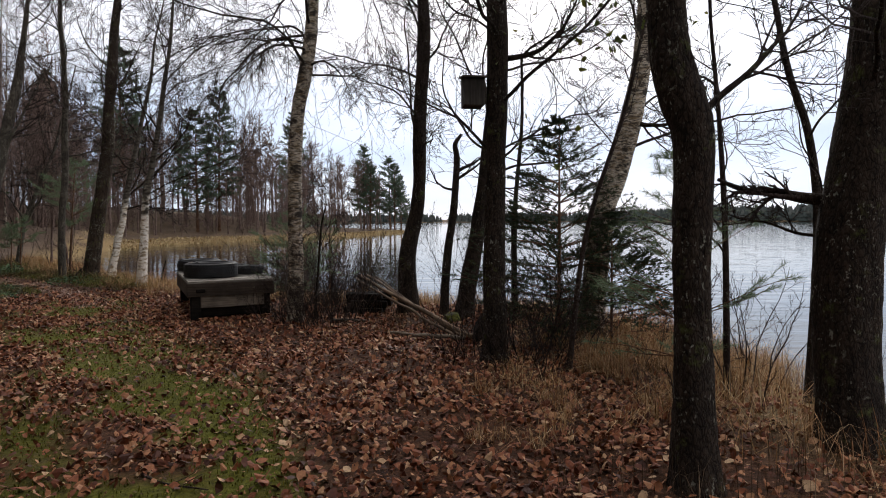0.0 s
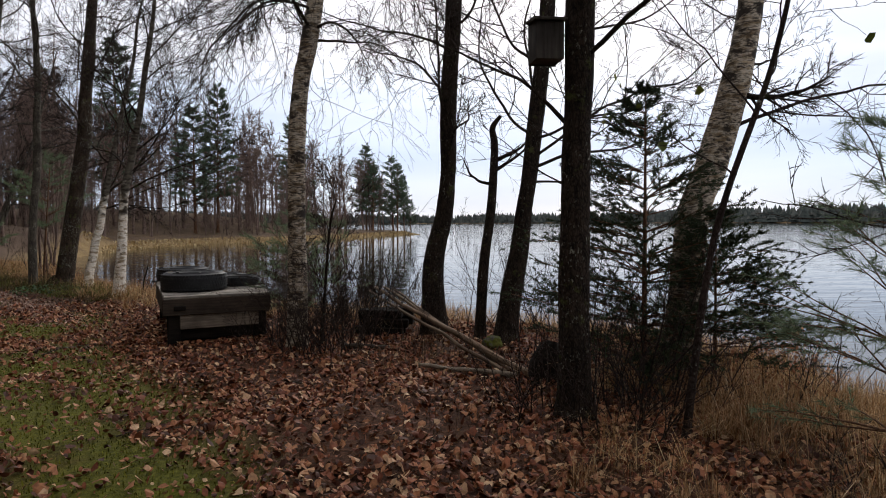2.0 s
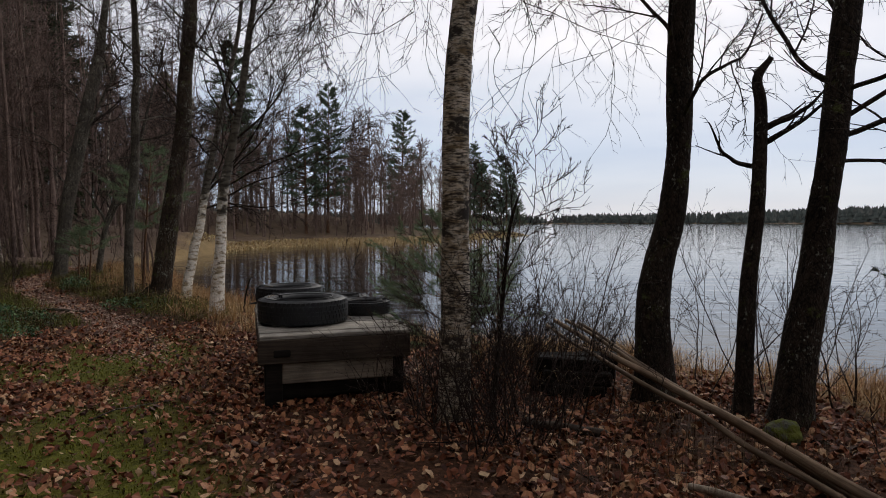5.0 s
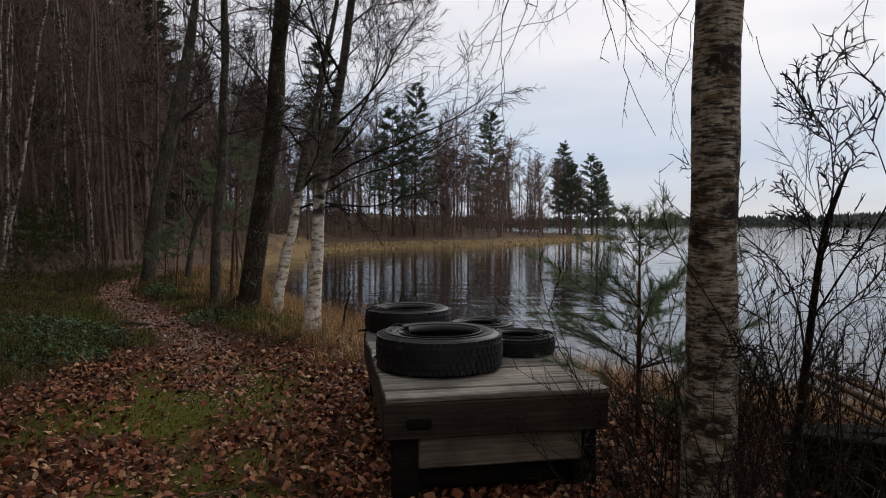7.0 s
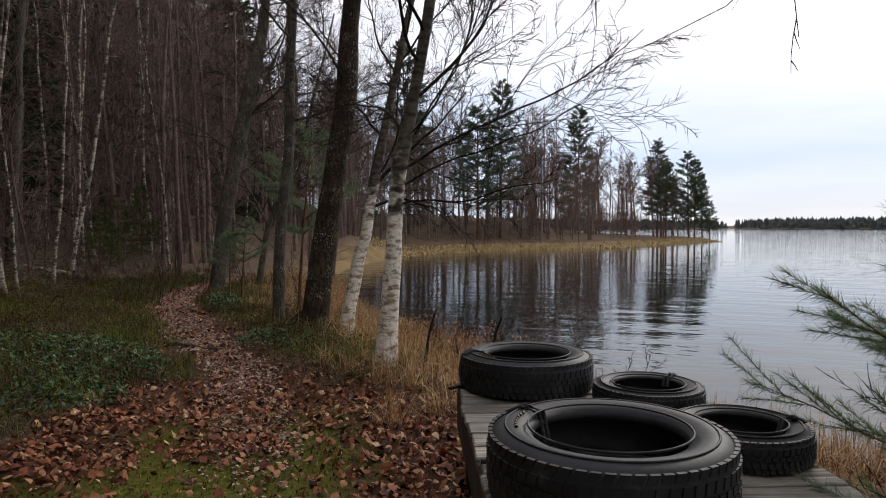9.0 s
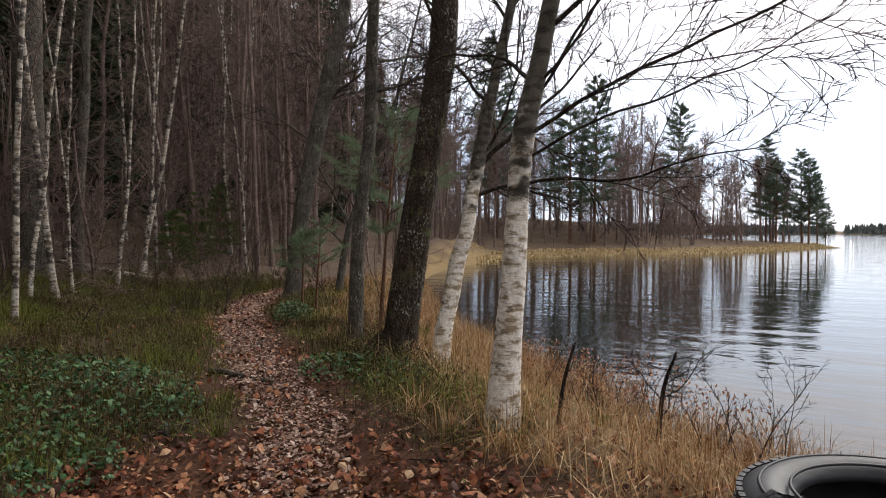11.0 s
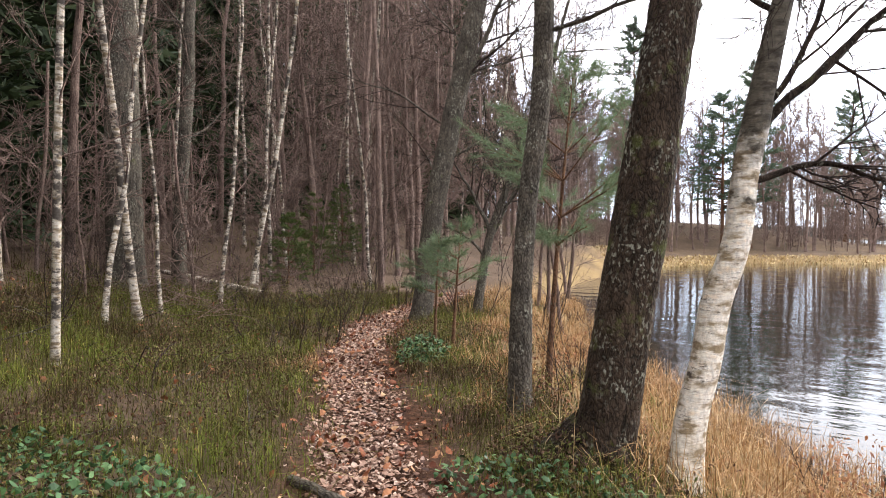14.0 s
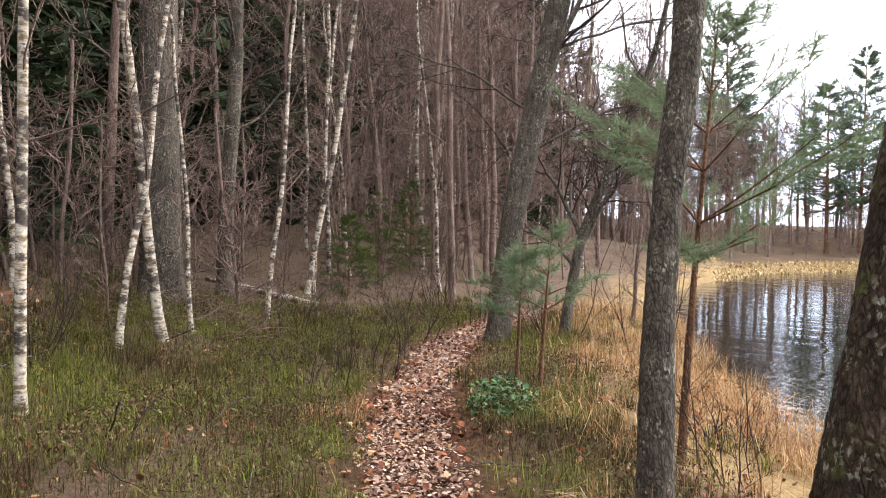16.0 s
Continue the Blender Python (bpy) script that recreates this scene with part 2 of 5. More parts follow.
M = {
    "ground": ground_mat(),
    "water": water_mat(),
    "alder": rough_bark("alder_bark", (0.007, 0.005, 0.004), (0.055, 0.04, 0.03), 0.3, 0.4),
    "alder_lichen": rough_bark("lichened_alder_bark", (0.009, 0.0065, 0.005), (0.085, 0.06, 0.043), 0.8, 0.45),
    "oak": rough_bark("grey_bark", (0.025, 0.021, 0.017), (0.14, 0.122, 0.10), 0.7, 0.2),
    "twig": rough_bark("twig_bark", (0.02, 0.014, 0.012), (0.07, 0.05, 0.043), 0.1, 0.0),
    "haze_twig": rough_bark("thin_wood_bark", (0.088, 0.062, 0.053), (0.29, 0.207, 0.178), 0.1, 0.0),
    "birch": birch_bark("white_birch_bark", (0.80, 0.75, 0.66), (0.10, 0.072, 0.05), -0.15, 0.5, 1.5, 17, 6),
    "birch_old": birch_bark("speckled_birch_bark", (0.62, 0.54, 0.43), (0.05, 0.038, 0.028), 0.7, 0.65, 99.0, 17),
    "birch_far": birch_bark("slim_birch_bark", (0.5, 0.45, 0.38), (0.075, 0.06, 0.048), 0.1, 0.85, 99.0, 14, 5),
    "pine_bark": rough_bark("pine_bark", (0.06, 0.032, 0.02), (0.22, 0.12, 0.07), 0.2, 0.0),
    "pine": island_mat("pine_needles", [(0.0, (0.08, 0.12, 0.06)), (0.6, (0.15, 0.21, 0.11)), (1.0, (0.23, 0.27, 0.15))], 0.6, 0.3, 40, 0.4),
    # needle tones raised to carry the haze across the bay in their colour
    "far_pine": island_mat("hazed_pine_needles", [(0.0, (0.055, 0.085, 0.05)), (0.6, (0.1, 0.14, 0.085)), (1.0, (0.15, 0.185, 0.11))], 0.7, 0.2, 3),
    "spruce": island_mat("spruce_needles", [(0.0, (0.018, 0.03, 0.012)), (0.7, (0.04, 0.06, 0.022)), (1.0, (0.065, 0.08, 0.03))], 0.7, 0.25),
    "young_spruce": island_mat("young_spruce_needles", [(0.0, (0.045, 0.07, 0.018)), (0.6, (0.09, 0.125, 0.03)), (1.0, (0.15, 0.17, 0.05))], 0.65, 0.25, 40, 0.3),
    "litter": island_mat("fallen_leaves", [(0.0, (0.034, 0.010, 0.004)), (0.3, (0.125, 0.034, 0.013)), (0.6, (0.255, 0.082, 0.032)), (0.86, (0.35, 0.165, 0.075)), (1.0, (0.48, 0.32, 0.18))], 0.7, 0.3, 60),
    "path_leaf": island_mat("trodden_leaves", [(0.0, (0.08, 0.04, 0.026)), (0.3, (0.19, 0.105, 0.072)), (0.65, (0.32, 0.2, 0.145)), (1.0, (0.5, 0.37, 0.29))], 0.75, 0.25, 60),
    "moss": island_mat("moss_blades", [(0.0, (0.034, 0.036, 0.005)), (0.6, (0.115, 0.116, 0.012)), (1.0, (0.19, 0.165, 0.025))], 0.9, 0.1),
    "heath": island_mat("heath_grass", [(0.0, (0.038, 0.022, 0.012)), (0.4, (0.07, 0.046, 0.021)), (0.62, (0.07, 0.075, 0.018)), (0.88, (0.11, 0.115, 0.03)), (1.0, (0.28, 0.21, 0.10))], 0.85, 0.15, 40, 0.2, ((0.72, 0.6, 0.62), (1.3, 1.6, 0.85))),
    "heather": island_mat("heather_sprigs", [(0.0, (0.05, 0.026, 0.017)), (0.5, (0.11, 0.066, 0.04)), (0.7, (0.075, 0.085, 0.022)), (0.9, (0.12, 0.125, 0.035)), (1.0, (0.2, 0.15, 0.08))], 0.9, 0.1),
    "dry": island_mat("dry_shore_grass", [(0.0, (0.17, 0.08, 0.03)), (0.45, (0.38, 0.21, 0.085)), (0.85, (0.50, 0.34, 0.17)), (1.0, (0.62, 0.48, 0.28))], 0.85, 0.15, 20, 0.2, ((0.75, 0.7, 0.72), (1.05, 1.08, 1.1))),
    "stalk": island_mat("dead_stalks", [(0.0, (0.05, 0.03, 0.018)), (0.8, (0.13, 0.085, 0.05)), (1.0, (0.25, 0.18, 0.11))], 0.9, 0.1),
    "pale": island_mat("pale_reeds", [(0.0, (0.26, 0.16, 0.065)), (0.5, (0.42, 0.31, 0.15)), (1.0, (0.54, 0.44, 0.25))], 0.9, 0.1, 3),
    "berry": island_mat("evergreen_leaves", [(0.0, (0.014, 0.04, 0.010)), (0.6, (0.04, 0.10, 0.028)), (1.0, (0.10, 0.18, 0.06))], 0.55, 0.3),
    "green_leaf": island_mat("late_leaves", [(0.0, (0.05, 0.06, 0.014)), (0.6, (0.11, 0.13, 0.022)), (1.0, (0.24, 0.21, 0.035))], 0.6, 0.3, 30, 0.2),
    "brown_leaf": island_mat("withered_leaves", [(0.0, (0.16, 0.06, 0.03)), (1.0, (0.42, 0.2, 0.10))], 0.7, 0.2, 30, 0.3),
    # greyed and lightened: aerial haze over the lake is put into this colour
    "far": island_mat("hazed_far_wood", [(0.0, (0.045, 0.055, 0.05)), (0.6, (0.065, 0.075, 0.068)), (1.0, (0.10, 0.10, 0.09))], 0.95, 0.05, 0.3),
    "deck": wood_mat("weathered_planks", (0.085, 0.075, 0.064), (0.47, 0.435, 0.38), "x"),
    "board": wood_mat("old_board", (0.03, 0.022, 0.016), (0.115, 0.085, 0.062), "x"),
    "pale_board": wood_mat("pale_board", (0.12, 0.095, 0.07), (0.34, 0.28, 0.215), "x"),
    "pole": wood_mat("peeled_pole", (0.09, 0.058, 0.036), (0.28, 0.195, 0.13), "z"),
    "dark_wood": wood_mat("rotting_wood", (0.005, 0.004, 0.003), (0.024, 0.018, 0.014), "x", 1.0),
    "box_wood": wood_mat("nest_box_board", (0.03, 0.025, 0.02), (0.10, 0.085, 0.07), "z"),
}


def rubber_mat():
    m, n, l, b = material("worn_rubber", 0.6, 0.4)
    co = n("ShaderNodeTexCoord").outputs["Object"]
    t = noise_node(n, l, co, 9, 6, rough=0.7)
    r = ramp_node(n, [(0.35, (0.008, 0.008, 0.009)), (0.6, (0.02, 0.02, 0.021)), (0.78, (0.055, 0.051, 0.046))])
    l(t.outputs["Fac"], r.inputs[0])
    l(r.outputs[0], b.inputs["Base Color"])
    f = noise_node(n, l, co, 80, 3)
    bumped(n, l, b, f.outputs["Fac"], 0.3, 0.002)
    return m


def stone_mat():
    m, n, l, b = material("mossy_stone", 0.95, 0.1)
    co = n("ShaderNodeTexCoord").outputs["Object"]
    t = noise_node(n, l, co, 9, 6, rough=0.7)
    r = ramp_node(n, [(0.3, (0.05, 0.045, 0.04)), (0.42, (0.10, 0.095, 0.08)), (0.5, (0.09, 0.10, 0.02)), (0.75, (0.17, 0.17, 0.035))])
    l(t.outputs["Fac"], r.inputs[0])
    l(r.outputs[0], b.inputs["Base Color"])
    bumped(n, l, b, t.outputs["Fac"], 0.8, 0.02)
    return m


M["rubber"], M["stone"] = rubber_mat(), stone_mat()

# ---------------------------------------------------------------- mesh helpers


def np_mesh(name, verts, quads=None, tris=None, smooth=True):
    """A mesh from arrays of corners, four-sided and three-sided faces."""
    me = bpy.data.meshes.new(name)
    nq = 0 if quads is None else len(quads)
    nt = 0 if tris is None else len(tris)
    loops = []
    if nq:
        loops.append(np.asarray(quads, np.int32).ravel())
    if nt:
        loops.append(np.asarray(tris, np.int32).ravel())
    loops = np.concatenate(loops)
    me.vertices.add(len(verts))
    me.vertices.foreach_set("co", np.asarray(verts, np.float32).ravel())
    me.loops.add(len(loops))
    me.loops.foreach_set("vertex_index", loops)
    me.polygons.add(nq + nt)
    starts = np.concatenate([np.arange(nq) * 4, nq * 4 + np.arange(nt) * 3]).astype(np.int32)
    me.polygons.foreach_set("loop_start", starts)
    me.polygons.foreach_set("use_smooth", np.full(nq + nt, smooth))
    me.update(calc_edges=True)
    return me


def mesh_object(name, me, mat, parent=None, label=""):
    ob = new(name, me)
    me.materials.append(mat)
    if parent is not None:
        ob.parent = parent
    if label:
        ob["label"] = label
    return ob


def part(name, bm, mat, parent, label=""):
    """Links a bmesh as one mesh object under a thing or a part."""
    me = bpy.data.meshes.new(name)
    bm.to_mesh(me)
    bm.free()
    return mesh_object(name, me, mat, parent, label)


def empty(name, place, rz=0.0):
    ob = new(name)
    ob.empty_display_size = 0.1
    ob.matrix_basis = pose(*place, 0, 0, rz)
    return ob


def bevel_box(size, centre=(0, 0, 0), bevel=0.006, jitter=0.0, rng=None):
    bm = bmesh.new()
    bmesh.ops.create_cube(bm, size=1.0)
    for v in bm.verts:
        v.co = Vector((v.co.x * size[0], v.co.y * size[1], v.co.z * size[2]))
        if jitter:
            v.co += Vector([rng.uniform(-jitter, jitter) for _ in range(3)])
        v.co += Vector(centre)
    if bevel:
        bmesh.ops.bevel(bm, geom=bm.edges[:], offset=bevel, segments=1, affect="EDGES")
    return bm


def stuff(name, label, category, me, mat):
    tagged(mesh_object(name, me, mat), label, category, kind="stuff")


def tubes_mesh(name, tubes, sides, twist=0.0):
    """One mesh of many tapering tubes; each is a list of (x, y, z, radius)."""
    groups = {}
    for t in tubes:
        groups.setdefault(len(t), []).append(t)
    vs, qs, base = [], [], 0
    ang = np.arange(sides) * 2 * np.pi / sides
    for n, ts in sorted(groups.items()):
        a = np.array(ts, float)
        p, r = a[:, :, :3], a[:, :, 3]
        tan = np.gradient(p, axis=1)
        tan /= np.linalg.norm(tan, axis=2, keepdims=True) + 1e-9
        ref = np.where(np.abs(tan[:, :1, 2:3]) > 0.8, np.array([[[1.0, 0, 0]]]), np.array([[[0, 0, 1.0]]]))
        u = np.cross(tan, np.broadcast_to(ref, tan.shape))
        u /= np.linalg.norm(u, axis=2, keepdims=True) + 1e-9
        w = np.cross(tan, u)
        ring = p[:, :, None, :] + r[:, :, None, None] * (np.cos(ang)[None, None, :, None] * u[:, :, None, :] + np.sin(ang)[None, None, :, None] * w[:, :, None, :])
        vs.append(ring.reshape(-1, 3))
        k = np.arange(len(ts))[:, None, None] * n * sides + np.arange(n - 1)[None, :, None] * sides
        j = np.arange(sides)[None, None, :]
        j2 = (j + 1) % sides
        q = np.stack([k + j, k + j2, k + sides + j2, k + sides + j], -1)
        qs.append(q.reshape(-1, 4) + base)
        base += len(ts) * n * sides
    return np_mesh(name, np.concatenate(vs), np.concatenate(qs))


def blades_mesh(name, pos, height, width, lean, rng, bend=0.5):
    """Many bent grass blades that taper to a point."""
    n = len(pos)
    az = rng.uniform(0, 2 * np.pi, n)
    d = np.stack([np.cos(az), np.sin(az), np.zeros(n)], 1)
    s = np.stack([-np.sin(az + rng.uniform(-.6, .6, n)), np.cos(az), np.zeros(n)], 1)
    l = np.abs(rng.normal(0, lean, n))[:, None] * height[:, None]
    h = height[:, None] * np.array([[0, 0, 1.0]])
    w = width[:, None] * s * 0.5
    mid = pos + 0.55 * h + d * l * 0.35
    top = pos + h * (1 - bend * np.clip(l / height[:, None], 0, 1) ** 2) + d * l
    v = np.stack([pos - w, pos + w, mid - w * 0.8, mid + w * 0.8, top], 1).reshape(-1, 3)
    i = np.arange(n)[:, None] * 5
    return np_mesh(name, v, i + np.array([[0, 1, 3, 2]]), i + np.array([[2, 3, 4]]))


def leaves_mesh(name, pos, length, rng, tilt=0.35, slim=0.62, normal=None):
    """Many small folded leaves lying or hanging at all angles."""
    n = len(pos)
    az = rng.uniform(0, 2 * np.pi, n)
    up = rng.normal(0, tilt, n)
    a = np.stack([np.cos(az) * np.cos(up), np.sin(az) * np.cos(up), np.sin(up)], 1)
    s = np.stack([-np.sin(az), np.cos(az), rng.normal(0, tilt, n)], 1)
    s /= np.linalg.norm(s, axis=1, keepdims=True)
    z = np.cross(a, s)
    L, W = length[:, None], length[:, None] * slim * 0.5 * rng.uniform(0.6, 1.45, (n, 1))
    fold = rng.uniform(-0.3, 0.95, (n, 1)) * W
    curl = rng.uniform(-0.25, 0.5, (n, 1)) * L
    v = np.stack([pos - a * L * 0.5, pos - a * L * 0.08 + s * W + z * fold, pos + a * L * 0.24 + s * W * 0.75 + z * (fold + curl * 0.3), pos + a * L * 0.5 + z * curl,
                  pos + a * L * 0.2 - s * W * 0.8 + z * (fold + curl * 0.3), pos - a * L * 0.12 - s * W + z * fold], 1).reshape(-1, 3)
    i = np.arange(n)[:, None] * 6
    t = np.concatenate([i + np.array([c]) for c in ([0, 1, 5], [1, 2, 5], [2, 4, 5], [2, 3, 4])])
    return np_mesh(name, v, None, t, smooth=False)


# ---------------------------------------------------------------- plan: shore, path, zones
WATER = -0.20
SHORE = np.array([(4.6, -80), (4.2, -20), (3.9, 3), (3.4, 6.5), (3.3, 9), (2.3, 10.3), (1.4, 11.2), (0.3, 11.6), (-1.2, 12.2), (-2.6, 12.6), (-3.6, 13.3), (-5.3, 14.4), (-6.7, 15.6),
                  (-8.2, 16.9), (-9.6, 18.4), (-11.2, 20.5), (-13.7, 24.1), (-16, 29), (-17.6, 34), (-19, 42), (-17.5, 50), (-12, 55), (-9, 62), (-5.5, 76), (-3.5, 84), (-5, 88), (-12, 94),
                  (-40, 110), (-120, 180), (-140, 400), (-100, 640), (0, 690), (120, 600), (150, 420), (190, 330), (330, 290), (480, 60), (420, -300)], float)
PATH = np.array([(0.3, -8), (-0.6, 0), (-1.6, 4), (-3.0, 6.6), (-4.3, 8.6), (-5.8, 10.7), (-6.95, 12.0), (-8.4, 13.05), (-9.35, 13.8), (-10.9, 15.1), (-12.2, 16.6), (-13.3, 18.4), (-14.2, 20.6), (-15.0, 23.5), (-17, 30)], float)


MOSS_STRIP = np.array([(-0.3, 1.0), (-0.9, 3.1), (-1.2, 3.9), (-1.6, 4.8), (-2.3, 5.4)], float)
MOSS_TRACK = np.array([(-1.3, 1.5), (-1.95, 3.8), (-2.3, 5.0), (-3.0, 6.1), (-3.8, 6.95), (-4.95, 8.6), (-5.5, 9.6), (-5.6, 10.3)], float)


def segments_distance(px, py, line):
    """Distance to a line of segments, its signed side (left is positive) and how far along it."""
    best = np.full(px.shape, 1e9)
    side = np.zeros(px.shape)
    along = np.zeros(px.shape)
    run = 0.0
    for (ax, ay), (bx, by) in zip(line[:-1], line[1:]):
        dx, dy = bx - ax, by - ay
        ll = math.hypot(dx, dy)
        t = np.clip(((px - ax) * dx + (py - ay) * dy) / (ll * ll), 0, 1)
        d = np.hypot(px - ax - t * dx, py - ay - t * dy)
        m = d < best
        best = np.where(m, d, best)
        side = np.where(m, np.sign(dx * (py - ay) - dy * (px - ax)), side)
        along = np.where(m, run + t * ll, along)
        run += ll
    return best, side, along


def shore_distance(px, py):
    """Metres inland from the water's edge; negative in the lake."""
    d, _, _ = segments_distance(px, py, np.vstack([SHORE, SHORE[:1]]))
    inside = np.zeros(px.shape, bool)
    for (ax, ay), (bx, by) in zip(SHORE, np.roll(SHORE, -1, 0)):
        c = (ay > py) != (by > py)
        with np.errstate(divide="ignore", invalid="ignore"):
            inside ^= c & (px < (bx - ax) * (py - ay) / (by - ay) + ax)
    return np.where(inside, -d, d)


def step(v, a, b):
    t = np.clip((v - a) / (b - a), 0, 1)
    return t * t * (3 - 2 * t)


def lumps(x, y, s, seed=0.0):
    """Cheap smooth unevenness between about -1 and 1."""
    return (np.sin(x * s + 1.3 * seed + 1.7 * np.sin(y * s * 0.7 + seed)) + np.sin(y * s * 1.13 + 2.1 * seed + 1.4 * np.sin(x * s * 0.83 + 2 * seed)) + 0.6 * np.sin((x + y) * s * 1.9 + seed * 3)) / 2.6


def plan(px, py):
    d = shore_distance(px, py)
    pd, ps, _ = segments_distance(px, py, PATH)
    return d, pd * ps


def height_from(px, py, d, left):
    base = 0.02 + 0.10 * step(py, 9, 13.5)
    hill = step(py, 6.5, 11) * (0.125 * np.clip(left - 0.7, 0, 40) + 0.11 * np.clip(left - 2.0, 0, 14)) + 0.08 * np.clip(left - 9, 0, 60)
    hill = np.minimum(hill, 9 + 0.02 * np.clip(left, 0, 500)) * (1 - step(py, 30, 44))
    far = step(py, 34, 44) * (2.1 * step(d, 4, 14) * (1 - 0.8 * step(py, 58, 80)) + 0.25 * step(d, 0.5, 4))
    far = far * (1 - step(py, 110, 140)) + step(py, 110, 160) * 2.5 * step(d, 4, 60)
    land = base + hill + far + 0.05 * step(left, 0.6, 1.6) * lumps(px, py, 2.9, 11) + 0.022 * lumps(px, py, 2.3) + 0.012 * lumps(px, py, 6.1, 2)
    land = land - 0.03 * (np.abs(left) < 0.4) * step(py, 9, 12)
    edge = step(d, -0.1, 1.9)
    z = (WATER - 0.03) * (1 - edge) + land * edge
    return np.where(d < -0.1, WATER - 0.03 - np.minimum(0.3 * (-d - 0.1), 2.0), z)


def ground_z(px, py):
    px, py = np.asarray(px, float), np.asarray(py, float)
    d, left = plan(px, py)
    return height_from(px, py, d, left)


def gz(x, y):
    return float(ground_z(np.array([x]), np.array([y]))[0])


def path_half(py):
    return 1.9 - 1.62 * step(py, 8.2, 12.4)


def zones(px, py):
    """Shares of moss, heath and dry grass at places on the ground."""
    d, left = plan(px, py)
    w = path_half(py) + 0.13 * lumps(px, py, 2.6, 13) + 0.07 * lumps(px, py, 6.3, 5)
    dry = (1 - step(d, 1.0, 2.3)) * step(py, 0.5, 4) + (1 - step(d, 0.6, 1.4)) * 0.7
    dry = np.clip(dry * (0.75 + 0.5 * lumps(px, py, 1.7, 4)), 0, 1)
    dry = np.where(py > 40, np.maximum(0.9 * (1 - step(d, 1.0, 2.4)), 0.3 * (0.5 + 0.5 * lumps(px, py, 0.9, 1))), dry)
    heath = np.clip(step(left, w - 0.05, w + 0.35) + step(-left, w, w + 0.45) * step(py, 11.3, 13) * 0.9, 0, 1)
    heath = np.maximum(heath, step(py, 26, 32))
    da, _, _ = segments_distance(px, py, MOSS_STRIP)
    db, _, _ = segments_distance(px, py, MOSS_TRACK)
    patchy = lumps(px, py, 2.3, 7) + 0.6 * lumps(px, py, 6.2, 3)
    moss = np.maximum((1 - step(da, 0.12, 0.32)) * step(patchy, -1.2, -0.5), 0.95 * (1 - step(db, 0.5, 1.2)) * step(patchy, -0.7, 0.15))
    return np.clip(moss, 0, 1), np.clip(heath, 0, 1), np.clip(dry, 0, 1), d, left


def axis(stops):
    """Grid lines whose spacing changes from stretch to stretch."""
    out = [stops[0][0]]
    for (a, s), (b, _) in zip(stops[:-1], stops[1:]):
        k = max(1, round((b - a) / s))
        out += list(np.linspace(a, b, k + 1)[1:])
    return np.array(out)


def build_ground():
    xs = axis([(-1500, 200), (-300, 40), (-100, 6), (-40, 1.5), (-22, 0.35), (-14, 0.14), (5, 0.5), (12, 6), (60, 30), (300, 100), (1500, 1)])
    ys = axis([(-1200, 200), (-200, 30), (-30, 2), (-4, 0.3), (1, 0.14), (19, 0.4), (30, 1.2), (100, 6), (200, 30), (800, 150), (1800, 1)])
    gx, gy = np.meshgrid(xs, ys, indexing="ij")
    px, py = gx.ravel(), gy.ravel()
    moss, heath, dry, d, left = zones(px, py)
    z = height_from(px, py, d, left)
    ny = len(ys)
    i = (np.arange(len(xs) - 1)[:, None] * ny + np.arange(ny - 1)[None, :]).ravel()
    me = np_mesh("ground", np.stack([px, py, z], 1), np.stack([i, i + ny, i + ny + 1, i + 1], 1))
    at = me.color_attributes.new("zone", "FLOAT_COLOR", "POINT")
    at.data.foreach_set("color", np.stack([moss, heath, dry, np.ones(len(px))], 1).astype(np.float32).ravel())
    ob = mesh_object("ground", me, M["ground"])
    tagged(ob, "uneven forest ground of leaf litter, moss and heath beside a lake", "ground", kind="structure")
    v = np.array([(-1500, -1200, WATER), (1500, -1200, WATER), (1500, 1800, WATER), (-1500, 1800, WATER)], float)
    w = mesh_object("water", np_mesh("water", v, np.array([[0, 1, 2, 3]])), M["water"])
    tagged(w, "calm dark lake water with soft ripples reflecting the trees", "water", kind="structure")


build_ground()

# ---------------------------------------------------------------- trees


def smooth_line(pts, per):
    """Catmull-Rom through (x, y, z, r)."""
    p = np.array(pts, float)
    p = np.vstack([2 * p[0] - p[1], p, 2 * p[-1] - p[-2]])
    out = []
    for i in range(1, len(p) - 2):
        for t in np.linspace(0, 1, per, endpoint=False):
            a, b, c, d = p[i - 1], p[i], p[i + 1], p[i + 2]
            out.append(0.5 * (2 * b + (c - a) * t + (2 * a - 5 * b + 4 * c - d) * t * t + (3 * b - a - 3 * c + d) * t ** 3))
    out.append(p[-2])
    return np.array(out)


